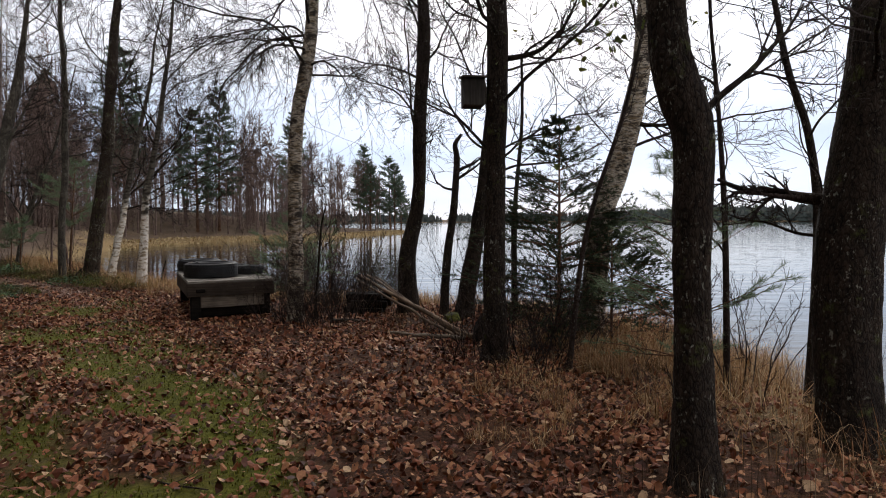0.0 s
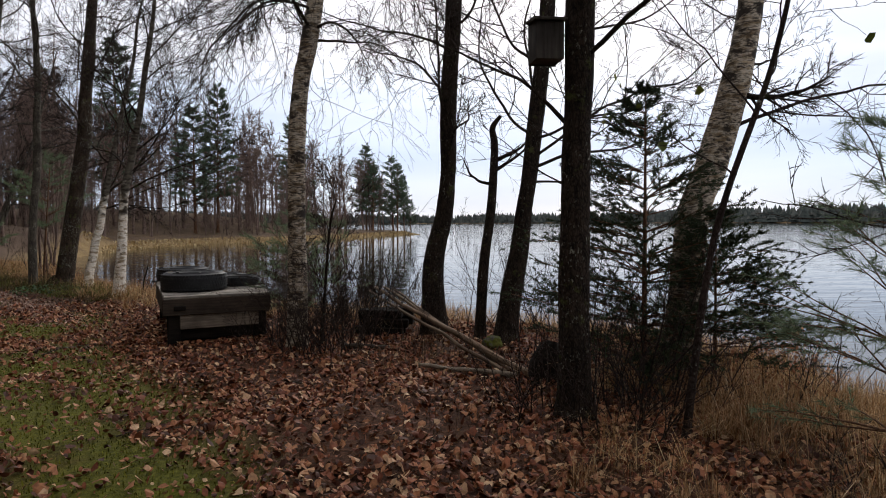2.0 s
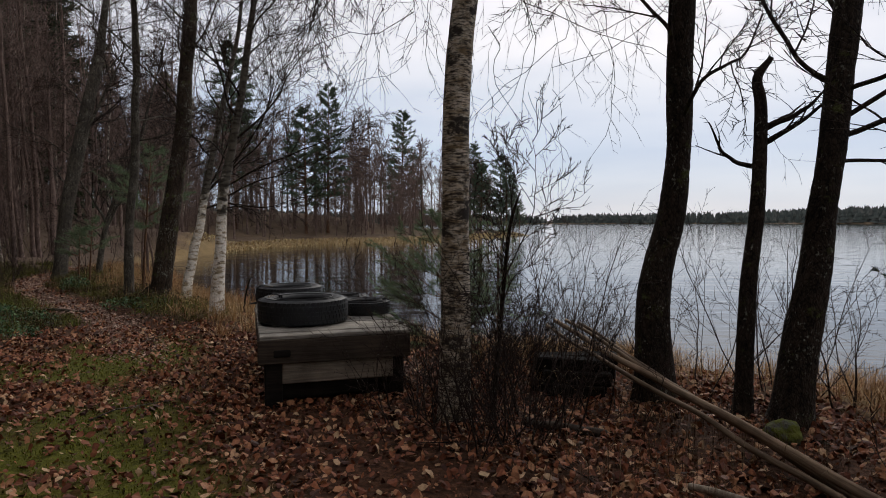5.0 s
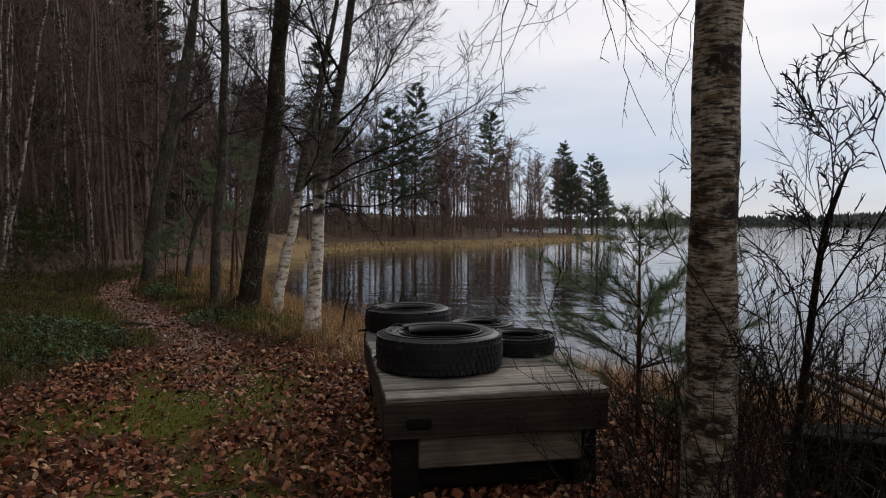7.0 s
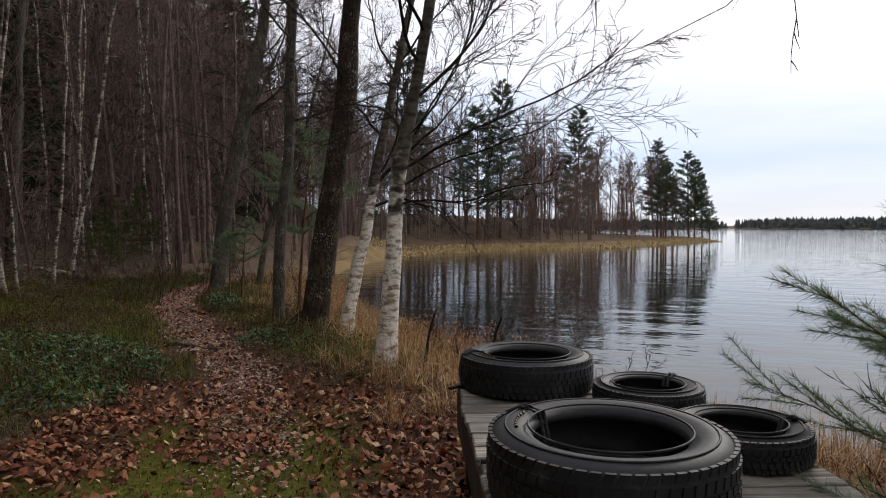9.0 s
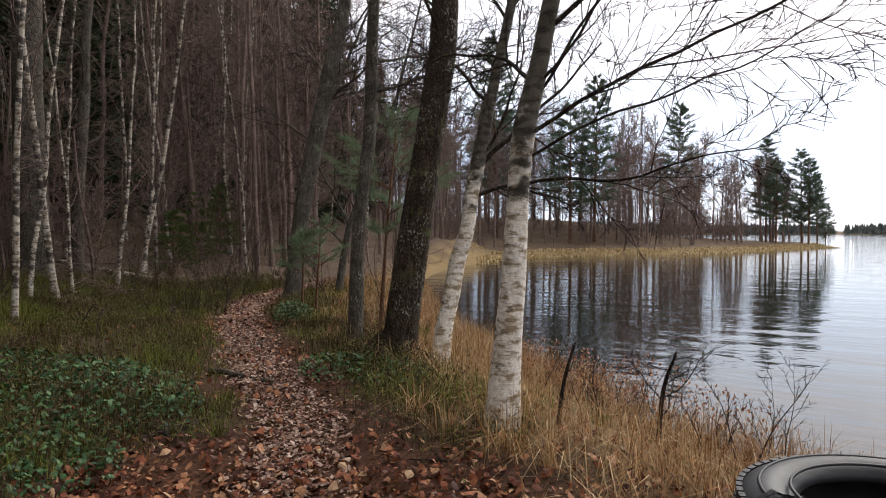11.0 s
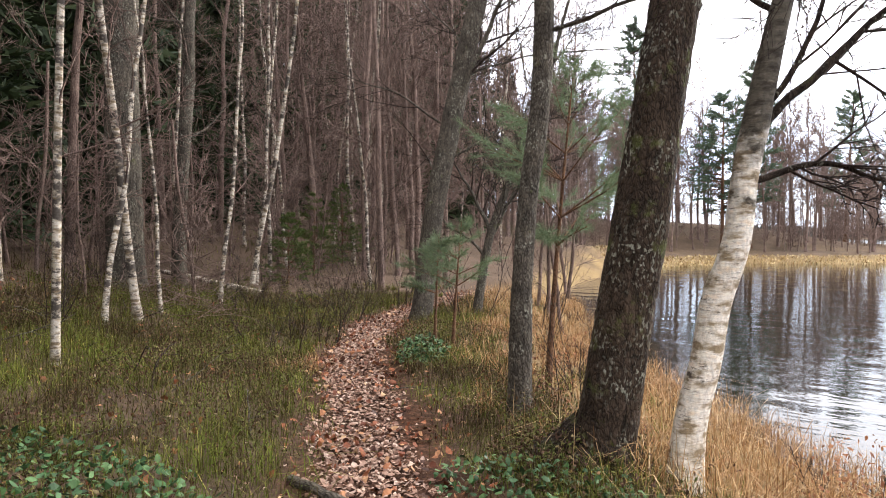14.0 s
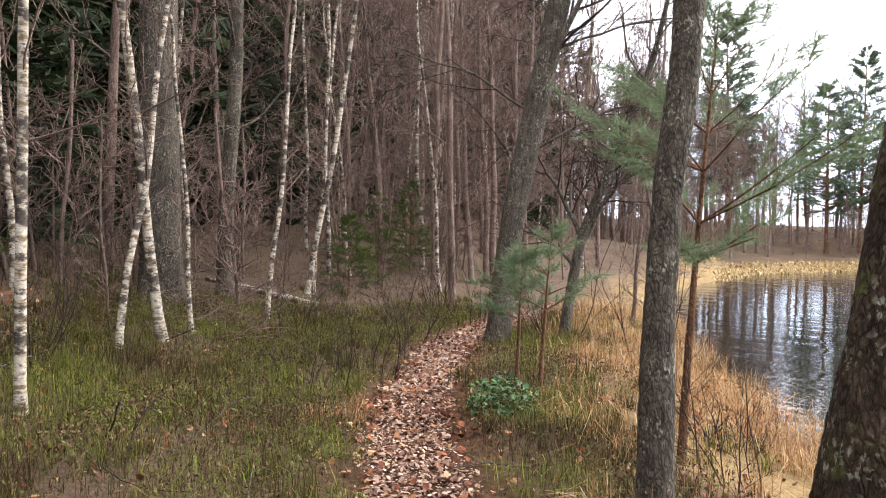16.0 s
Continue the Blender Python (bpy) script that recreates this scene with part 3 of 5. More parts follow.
def trunk_mesh(line, sides, relief, seed, flare=0.45):
    """A trunk along a line of (x, y, z, r), with root flare and bark relief."""
    line = np.array(line, float)
    n = len(line)
    tan = np.gradient(line[:, :3], axis=0)
    tan /= np.linalg.norm(tan, axis=1, keepdims=True)
    u = np.cross(tan, np.array([[0, 1.0, 0]]))
    u /= np.linalg.norm(u, axis=1, keepdims=True)
    w = np.cross(tan, u)
    a = np.arange(sides) * 2 * np.pi / sides
    rise = line[:, 2] - line[0, 2]
    r = np.maximum(line[:, 3], 0.004)[:, None] * (1 + (flare * np.exp(-rise / 0.14))[:, None] * (1 + 0.45 * np.sin(a * 4 + seed) + 0.25 * np.sin(a * 7 + 2 * seed))[None, :])
    disp = np.zeros((n, sides))
    if relief:
        for i in range(n):
            for j in range(sides):
                q = Vector((math.cos(a[j]) * line[i, 3] * 34, math.sin(a[j]) * line[i, 3] * 34, rise[i] * 8 + seed))
                disp[i, j] = (1 - abs(noise.noise(q))) ** 2 - 0.6 + 1.6 * noise.noise(q * 0.22)
    r = r + relief * disp * np.clip(line[:, 3] / 0.06, 0.2, 1)[:, None]
    v = line[:, None, :3] + r[:, :, None] * (np.cos(a)[None, :, None] * u[:, None, :] + np.sin(a)[None, :, None] * w[:, None, :])
    k = np.arange(n - 1)[:, None] * sides
    j = np.arange(sides)[None, :]
    q = np.stack([k + j, k + (j + 1) % sides, k + sides + (j + 1) % sides, k + sides + j], -1).reshape(-1, 4)
    return np_mesh("trunk", v.reshape(-1, 3), q[:, ::-1])


def sway(d, amount, rng):
    return (d + Vector([rng.uniform(-1, 1) for _ in range(3)]) * amount).normalized()


def shoot(p, d, length, r, n, rng, wander, lift, tip=0.25):
    """One wandering branch as (x, y, z, r) points."""
    out = [(p.x, p.y, p.z, r)]
    q, dd = p.copy(), d.copy()
    for i in range(1, n):
        dd = sway(dd, wander, rng)
        dd.z += lift
        dd.normalize()
        q = q + dd * (length / (n - 1))
        out.append((q.x, q.y, q.z, r * (1 - (1 - tip) * i / (n - 1))))
    return out


def child_dir(tan, angle, rng):
    side = tan.orthogonal().normalized()
    side.rotate(Matrix.Rotation(rng.uniform(0, 2 * math.pi), 3, tan))
    return (tan * math.cos(angle) + side * math.sin(angle)).normalized()


def along(line, t):
    f = t * (len(line) - 1)
    i = min(int(f), len(line) - 2)
    f -= i
    a, b = line[i], line[i + 1]
    p = Vector([a[k] + (b[k] - a[k]) * f for k in range(3)])
    tan = (Vector(b[:3]) - Vector(a[:3])).normalized()
    return p, tan, a[3] + (b[3] - a[3]) * f


def ramify(limb, rng, counts, lift, wander, ratio=0.5, angle=(0.4, 0.95), min_r=0.0016):
    """The side branches of a limb, level by level."""
    made, level = [], [limb]
    for depth, (cnt, npts) in enumerate(counts):
        nxt = []
        for b in level:
            ln = sum((Vector(b[i + 1][:3]) - Vector(b[i][:3])).length for i in range(len(b) - 1))
            c = max(1, round(cnt * rng.uniform(0.7, 1.3)))
            for k in range(c):
                t = 0.18 + 0.8 * (k + rng.random()) / c
                p, tan, r = along(b, min(t, 0.99))
                d = child_dir(tan, rng.uniform(*angle), rng)
                nxt.append(shoot(p, d, ln * ratio * rng.uniform(0.6, 1.25) * (1.15 - 0.6 * t), max(r * 0.6, min_r), npts, rng, wander, lift, 0.35))
        made.append(nxt)
        level = nxt
    return made


def bare_tree(name, label, trunk, bark, limbs, seed, sides=28, relief=0.006, per=14, counts=((6, 5), (5, 4), (4, 3)), lift=0.02, wander=0.26, spread=(0.7, 1.25), limb_len=(1.4, 2.6),
              limb_z=(1.9, 9.0), top=9.5, twig="twig", extra=(), group="", limb_bark=None, ratio=0.5, category="tree", min_r=0.003, split=True):
    """A leafless tree: fitted trunk, limbs of their own, and fine twigs."""
    rng = random.Random(seed)
    base = trunk[0]
    g = gz(base[0], base[1])
    root = empty(name, (base[0], base[1], g))
    tagged(root, label, category, group)
    pts = [(x - base[0], y - base[1], z - g, r) for x, y, z, r in trunk]
    pts[0] = (pts[0][0], pts[0][1], -0.12, pts[0][3])
    x, y, z, r = pts[-1]
    x0, y0, z0, _ = pts[-2]
    k = 0.55 / max(z - z0, 0.1)
    dx, dy = (x - x0) * k, (y - y0) * k
    zz = z
    while zz < top:
        zz += 0.8
        x, y = x + dx + rng.uniform(-0.06, 0.06), y + dy + rng.uniform(-0.06, 0.06)
        r = max(0.012, r * (0.9 if zz < top * 0.6 else 0.74))
        pts.append((x, y, zz, r))
    line = smooth_line(pts, per)
    mesh_object("trunk", trunk_mesh(line, sides, relief, seed), bark, root)
    tubes = [[], [], []]
    heads = []
    for i in range(limbs):
        zz = limb_z[0] + (limb_z[1] - limb_z[0]) * ((i + rng.random() * 0.8) / limbs)
        idx = int(np.argmin(np.abs(line[:, 2] - zz)))
        p = Vector(line[idx, :3])
        az = rng.uniform(0, 2 * math.pi)
        up = rng.uniform(*spread)
        d = Vector((math.cos(az) * math.sin(up), math.sin(az) * math.sin(up), math.cos(up)))
        ln = rng.uniform(*limb_len) * (1.0 if zz < top * 0.7 else 0.65)
        heads.append((p, d, ln, min(line[idx, 3] * 0.34, 0.018)))
    for (lx, ly, lz), (ex, ey, ez), rr in extra:
        p = Vector((lx - base[0], ly - base[1], lz - g))
        d = Vector((ex - lx, ey - ly, ez - lz))
        heads.append((p, d.normalized(), d.length, rr))
    for p, d, ln, rr in heads:
        limb = shoot(p, d, ln, rr, 13, rng, wander * 0.9, lift, 0.25)
        if split:
            mesh_object("limb", tubes_mesh("limb", [tuple(map(tuple, smooth_line(limb, 2)))], 7), limb_bark or bark, root)
        else:
            tubes[0].append(limb[::2] + limb[-1:])
        for k, lev in enumerate(ramify(limb, rng, counts, lift, wander, ratio, min_r=min_r)):
            tubes[k] += lev
    allv = tubes[0] + tubes[1] + tubes[2]
    if allv:
        ob = mesh_object("crown", tubes_mesh("crown", allv, 3), M[twig], root, "fine bare twigs")
        ob["kind"] = "stuff"
    return root, allv


def needles_mesh(name, places, dirs, count, length, width, rng, splay=0.9):
    """Bunches of thin needles round shoots."""
    n = len(places)
    p = np.repeat(np.array(places), count, 0)
    a = np.repeat(np.array(dirs), count, 0)
    v = rng.normal(0, 1, (n * count, 3))
    d = a * 0.75 + v * splay * 0.5
    d /= np.linalg.norm(d, axis=1, keepdims=True)
    s = np.cross(d, rng.normal(0, 1, (n * count, 3)))
    s /= np.linalg.norm(s, axis=1, keepdims=True) + 1e-9
    ln = length * rng.uniform(0.7, 1.15, (n * count, 1))
    o = p + a * rng.uniform(-0.5, 0.5, (n * count, 1)) * length
    v = np.stack([o - s * width * 0.5, o + s * width * 0.5, o + d * ln], 1).reshape(-1, 3)
    return np_mesh(name, v, None, np.arange(n * count * 3).reshape(-1, 3), smooth=False)


def conifer(name, label, place, height, radius, seed, whorl=0.22, per=5, droop=-0.02, up=1.1, tuft=0.06, needle=(14, 0.055, 0.0022), low=0.15, mat="pine", trunk_r=0.018, bark="pine_bark", sides=8, sub=5,
            lean=(0, 0), shape=1.0, group="", bare=0.0, category="tree", split=True):
    """A pine or spruce with whorls of boughs and bunched needles."""
    rng = random.Random(seed)
    nrng = np.random.default_rng(seed)
    root = empty(name, (place[0], place[1], gz(*place)))
    tagged(root, label, category, group)
    k = 9
    pts = [(lean[0] * (i / k) ** 1.3, lean[1] * (i / k) ** 1.3, -0.08 + (height + 0.08) * i / k, trunk_r * (1 - 0.88 * i / k)) for i in range(k + 1)]
    line = smooth_line(pts, 4)
    mesh_object("trunk", trunk_mesh(line, sides, 0.0, seed, 0.25), M[bark], root)
    boughs, subs, places, dirs = [], [], [], []
    z = low * height
    while z < height * 0.985:
        f = (z / height - low) / (1 - low)
        reach = radius * ((1 - f) ** shape) * (0.55 + 0.45 * min(1, f * 5 + 0.4)) + 0.05
        idx = int(np.argmin(np.abs(line[:, 2] - z)))
        o = Vector(line[idx, :3])
        for j in range(per):
            if not split:
                idx = int(np.argmin(np.abs(line[:, 2] - z - rng.uniform(-0.5, 0.5) * whorl)))
                o = Vector(line[idx, :3]) + Vector((0, 0, rng.uniform(-0.15, 0.15)))
            az = rng.uniform(0, 2 * math.pi)
            el = up - 0.45 * f + rng.uniform(-0.15, 0.15)
            d = Vector((math.cos(az) * math.sin(el), math.sin(az) * math.sin(el), math.cos(el)))
            b = shoot(o, d, reach * rng.uniform(0.65, 1.15), max(0.0022, trunk_r * 0.32 * (1 - 0.7 * f)), 5, rng, 0.10, droop, 0.3)
            boughs.append(b)
            if rng.random() < bare:
                continue
            here = max(2, round(sub * (0.4 + 0.6 * reach / radius))) if mat == "pine" else sub
            for s in range(here):
                t = 0.3 + 0.68 * (s + rng.random()) / here
                p, tan, r = along(b, t)
                d2 = child_dir(tan, rng.uniform(0.4, 0.8), rng)
                d2.z = d2.z * 0.5 + 0.12
                q = shoot(p, d2.normalized(), reach * rng.uniform(0.18, 0.38), 0.0016, 3, rng, 0.1, 0.02, 0.5)
                subs.append(q)
                nn = max(2, int(reach * 0.3 / tuft))
                for e in range(nn):
                    pp, tt, _ = along(q, (e + 0.6) / nn * 0.99)
                    places.append(tuple(pp))
                    dirs.append(tuple(tt))
            pp, tt, _ = along(b, 0.98)
            places.append(tuple(pp))
            dirs.append(tuple(tt))
        z += whorl * rng.uniform(0.8, 1.2)
    for e in range(4):
        p, t, _ = along([tuple(v) for v in line], 0.9 + 0.03 * e)
        places.append(tuple(p))
        dirs.append(tuple(t))
    if split:
        for bough in boughs:
            mesh_object("bough", tubes_mesh("bough", [bough], 5), M[bark], root)
    else:
        subs = [b[::2] for b in boughs]
    if subs:
        mesh_object("branchwork", tubes_mesh("branchwork", subs, 3), M[bark], root)["kind"] = "stuff"
    mesh_object("foliage", needles_mesh("foliage", places, dirs, needle[0], needle[1], needle[2], nrng), M[mat], root)["kind"] = "stuff"
    return root


ALDER = "dark furrowed alder trunk with lichen beside the lake"
DENSE = ((9, 5), (7, 3), (6, 2))


def hanging_twigs(tree, seed, count, reach, z0, z1, drop):
    """Long thin birch twigs that hang from the boughs."""
    rng = random.Random(seed)
    tubes = []
    for _ in range(count):
        a, r = rng.uniform(0, 2 * math.pi), reach * math.sqrt(rng.random())
        p = Vector((math.cos(a) * r + 0.15, math.sin(a) * r, rng.uniform(z0, z1)))
        s = shoot(p, Vector((math.cos(a) * 0.5, math.sin(a) * 0.5, -0.5)).normalized(), rng.uniform(*drop), 0.003, 12, rng, 0.42, -0.07, 0.4)
        tubes.append(s)
        for lev in ramify(s, rng, ((4, 4), (2, 3)), -0.08, 0.2, 0.3, min_r=0.0016):
            tubes += lev
    ob = mesh_object("hanging_crown", tubes_mesh("hanging_crown", tubes, 3), M["twig"], tree, "long hanging twigs")
    ob["kind"] = "stuff"


def root_mound(tree, seed):
    """Gnarled roots and a mossy hummock at a trunk's foot."""
    rng = random.Random(seed)
    for i, a in enumerate((2.5, 3.0, 3.5, 4.1, 4.8, 5.6, 0.6)):
        reach = rng.uniform(0.42, 0.62) if i < 4 else rng.uniform(0.25, 0.35)
        pts = []
        for k in range(7):
            f = k / 6
            b = a + 0.25 * math.sin(f * 5 + i)
            pts.append((math.cos(b) * (0.07 + reach * f), math.sin(b) * (0.07 + reach * f), 0.22 * (1 - f) ** 1.6 - 0.03 + 0.015 * math.sin(7 * f + i), 0.075 * (1 - f) + 0.016))
        mesh_object("root", tubes_mesh("root", [smooth_line(pts, 4)], 10), M["alder"], tree, "dark mossy root")
    nr = np.random.default_rng(seed)
    n = 2600
    a, r = nr.uniform(1.9, 4.9, n), 0.12 + 0.5 * nr.random(n) ** 0.7
    p = np.stack([np.cos(a) * r, np.sin(a) * r, np.clip(0.30 * (1 - r / 0.66), 0, 1) * nr.uniform(0.5, 1.05, n)], 1)
    mesh_object("moss", leaves_mesh("moss", p, nr.uniform(0.012, 0.035, n), nr, 0.9, 0.4), M["heather"], tree, "moss and dead sprigs on the roots")["kind"] = "stuff"


def near_trees():
    bare_tree("alder_tree", "tall dark alder with crooked furrowed trunk by the path",
              [(1.21, 3.12, 0.0, 0.113), (1.19, 3.13, 0.64, 0.092), (1.18, 3.13, 1.15, 0.083), (1.18, 3.13, 1.69, 0.09), (1.14, 3.15, 1.88, 0.1), (1.09, 3.17, 2.09, 0.097), (1.06, 3.18, 2.36, 0.092)],
              M["alder"], 12, 11, 40, 0.010, limb_z=(2.3, 7), limb_len=(1.2, 2.4), extra=[((1.2, 3.13, 1.75), (1.75, 3.5, 2.7), 0.02)], counts=DENSE)
    bare_tree("alder_tree", "thick dark alder with a broken side branch at the waterside",
              [(2.37, 3.77, 0.0, 0.185), (2.33, 3.79, 0.62, 0.17), (2.34, 3.79, 1.28, 0.172), (2.4, 3.75, 1.91, 0.15), (2.44, 3.72, 2.53, 0.134)],
              M["alder"], 11, 12, 40, 0.011, limb_z=(2.0, 7), extra=[((2.3, 3.85, 1.42), (1.62, 3.98, 1.40), 0.042), ((2.3, 3.9, 1.2), (1.7, 4.2, 1.25), 0.012)], counts=DENSE)
    bare_tree("alder_tree", "straight dark alder carrying a wooden nest box",
              [(0.46, 5.95, 0.0, 0.115), (0.46, 5.95, 1.26, 0.091), (0.48, 5.95, 2.06, 0.09), (0.49, 5.94, 2.85, 0.092)],
              M["alder"], 14, 13, 40, 0.009, limb_z=(2.3, 7.5), counts=DENSE, extra=[((0.49, 5.94, 2.75), (1.35, 6.0, 3.1), 0.03), ((0.47, 5.95, 1.9), (-0.5, 6.6, 2.6), 0.016)])
    bare_tree("alder_tree", ALDER,
              [(-0.50, 9.28, 0.1, 0.15), (-0.517, 9.307, 0.6, 0.127), (-0.485, 9.325, 1.0, 0.11), (-0.39, 9.34, 1.4, 0.098), (-0.34, 9.353, 1.8, 0.091), (-0.333, 9.365, 2.3, 0.094), (-0.322, 9.375, 2.9, 0.092), (-0.26, 9.4, 3.9, 0.087)],
              M["alder"], 15, 14, 40, 0.009, limb_z=(2.0, 7), limb_len=(1.2, 2.8), counts=DENSE)
    bare_tree("dead_tree", "thin broken dead trunk with a few bent branches",
              [(-0.01, 8.82, 0.1, 0.062), (0.03, 8.9, 0.6, 0.056), (0.07, 8.975, 1.0, 0.054), (0.133, 9.05, 1.4, 0.051), (0.169, 9.12, 1.8, 0.048), (0.19, 9.19, 2.19, 0.042), (0.17, 9.2, 2.38, 0.034), (0.26, 9.2, 2.52, 0.02)],
              M["alder"], 0, 15, 24, 0.004, top=2.3, counts=((3, 5), (2, 4)), extra=[((0.18, 9.19, 2.0), (0.6, 9.1, 2.25), 0.028), ((0.18, 9.19, 1.9), (0.75, 9.2, 2.05), 0.024), ((0.16, 9.19, 1.75), (-0.35, 9.1, 1.75), 0.02)])
    bare_tree("alder_tree", "dark alder leaning over the shore",
              [(0.246, 8.735, 0.08, 0.127), (0.349, 8.78, 0.6, 0.111), (0.424, 8.816, 1.0, 0.098), (0.481, 8.85, 1.4, 0.088), (0.543, 8.887, 1.8, 0.086), (0.606, 8.936, 2.3, 0.085), (0.677, 8.99, 2.9, 0.085), (0.76, 9.05, 3.6, 0.08)],
              M["alder"], 15, 16, 40, 0.009, limb_z=(1.9, 7), limb_len=(1.4, 3.0), counts=DENSE, extra=[((0.55, 8.89, 1.9), (2.3, 8.6, 2.2), 0.02), ((0.58, 8.92, 2.2), (1.9, 8.5, 2.9), 0.018), ((0.54, 8.88, 1.75), (1.8, 9.1, 1.6), 0.014)])
    bare_tree("birch_tree", "leaning birch with pale mossy bark at the waterside",
              [(1.66, 7.42, 0.0, 0.135), (1.75, 7.38, 1.24, 0.132), (1.89, 7.34, 1.76, 0.128), (2.03, 7.3, 2.27, 0.122), (2.13, 7.26, 2.78, 0.107), (2.19, 7.25, 3.27, 0.097)],
              M["birch_old"], 14, 17, 40, 0.008, limb_z=(1.9, 6.5), limb_len=(1.3, 2.8), counts=DENSE, limb_bark=M["alder"], extra=[((2.05, 7.3, 2.4), (2.7, 6.9, 2.2), 0.03)])
    old, _ = bare_tree("birch_tree", "speckled old birch with flaking bark beside the timber deck",
              [(-1.93, 8.54, 0.05, 0.107), (-1.92, 8.54, 1.26, 0.094), (-1.91, 8.54, 2.19, 0.087), (-1.86, 8.56, 2.81, 0.083), (-1.79, 8.57, 3.12, 0.083), (-1.69, 8.59, 3.74, 0.081)],
              M["birch_old"], 16, 18, 48, 0.008, limb_z=(3.0, 7), limb_len=(1.5, 3.2), counts=((9, 6), (7, 5), (5, 3)), lift=-0.10, limb_bark=M["alder"], ratio=0.55, extra=[((-1.72, 8.58, 3.6), (-2.9, 8.6, 3.9), 0.018), ((-1.72, 8.58, 3.5), (-2.4, 7.6, 3.8), 0.016), ((-1.75, 8.57, 3.3), (-1.0, 8.0, 3.6), 0.016), ((-1.75, 8.57, 3.2), (-0.7, 8.9, 3.5), 0.016), ((-1.7, 8.58, 3.7), (-3.3, 8.2, 4.2), 0.018)])
    hanging_twigs(old, 81, 78, 1.8, 2.4, 3.8, (0.7, 1.4))
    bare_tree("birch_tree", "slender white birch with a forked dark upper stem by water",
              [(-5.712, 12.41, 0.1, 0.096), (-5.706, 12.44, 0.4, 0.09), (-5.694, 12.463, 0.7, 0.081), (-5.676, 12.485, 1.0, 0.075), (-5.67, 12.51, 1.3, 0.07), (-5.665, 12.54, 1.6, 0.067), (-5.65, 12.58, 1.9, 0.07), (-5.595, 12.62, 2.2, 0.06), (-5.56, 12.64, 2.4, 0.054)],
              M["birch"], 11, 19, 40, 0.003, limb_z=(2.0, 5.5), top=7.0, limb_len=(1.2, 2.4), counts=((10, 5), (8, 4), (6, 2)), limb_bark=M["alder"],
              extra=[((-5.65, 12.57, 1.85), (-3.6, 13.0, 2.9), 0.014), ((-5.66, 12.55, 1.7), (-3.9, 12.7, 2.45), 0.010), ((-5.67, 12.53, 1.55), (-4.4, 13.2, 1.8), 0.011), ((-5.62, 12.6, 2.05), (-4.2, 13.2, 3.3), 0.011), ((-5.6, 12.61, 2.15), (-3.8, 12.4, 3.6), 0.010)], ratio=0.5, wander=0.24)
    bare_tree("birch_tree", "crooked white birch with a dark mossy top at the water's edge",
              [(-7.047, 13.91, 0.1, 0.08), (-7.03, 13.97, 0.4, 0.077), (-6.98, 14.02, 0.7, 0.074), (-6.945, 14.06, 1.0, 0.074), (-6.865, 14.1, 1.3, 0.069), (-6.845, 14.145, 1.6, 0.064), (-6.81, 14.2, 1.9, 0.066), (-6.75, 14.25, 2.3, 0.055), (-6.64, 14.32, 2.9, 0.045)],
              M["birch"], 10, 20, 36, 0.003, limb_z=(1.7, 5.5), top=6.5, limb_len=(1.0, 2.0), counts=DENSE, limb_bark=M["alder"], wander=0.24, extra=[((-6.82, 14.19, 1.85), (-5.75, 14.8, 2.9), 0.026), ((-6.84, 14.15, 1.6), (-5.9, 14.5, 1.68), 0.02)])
    stout, _ = bare_tree("alder_tree", "stout dark alder with lichen-flecked bark beside the footpath",
              [(-7.48, 13.86, 0.1, 0.165), (-7.42, 13.88, 0.5, 0.157), (-7.36, 13.9, 0.9, 0.152), (-7.30, 13.93, 1.3, 0.148), (-7.265, 13.975, 1.7, 0.139), (-7.235, 14.035, 2.1, 0.13), (-7.19, 14.115, 2.6, 0.128), (-7.15, 14.17, 3.1, 0.124)],
              M["alder_lichen"], 11, 21, 60, 0.013, limb_z=(2.6, 7.5), counts=DENSE, per=22)
    root_mound(stout, 31)
    bare_tree("alder_tree", "slim grey alder beside the footpath",
              [(-8.33, 14.36, 0.1, 0.08), (-8.36, 14.40, 0.5, 0.078), (-8.385, 14.45, 0.9, 0.076), (-8.40, 14.51, 1.3, 0.071), (-8.415, 14.58, 1.7, 0.068), (-8.405, 14.66, 2.1, 0.07), (-8.43, 14.76, 2.6, 0.07), (-8.45, 14.82, 3.3, 0.066)],
              M["oak"], 10, 22, 48, 0.009, limb_z=(2.4, 7.5), counts=DENSE, per=22)
    bare_tree("oak_tree", "grey leaning tree with long crooked limbs over the path",
              [(-12.36, 17.66, 0.15, 0.15), (-12.23, 17.77, 1.53, 0.145), (-12.09, 17.9, 2.55, 0.148), (-11.95, 18.02, 3.44, 0.145), (-11.83, 18.13, 4.24, 0.136)],
              M["oak"], 16, 23, 32, 0.008, limb_z=(1.8, 8), limb_len=(1.5, 3.2), counts=DENSE, wander=0.22, extra=[((-12.0, 17.95, 3.0), (-10.8, 18.4, 5.4), 0.05)])
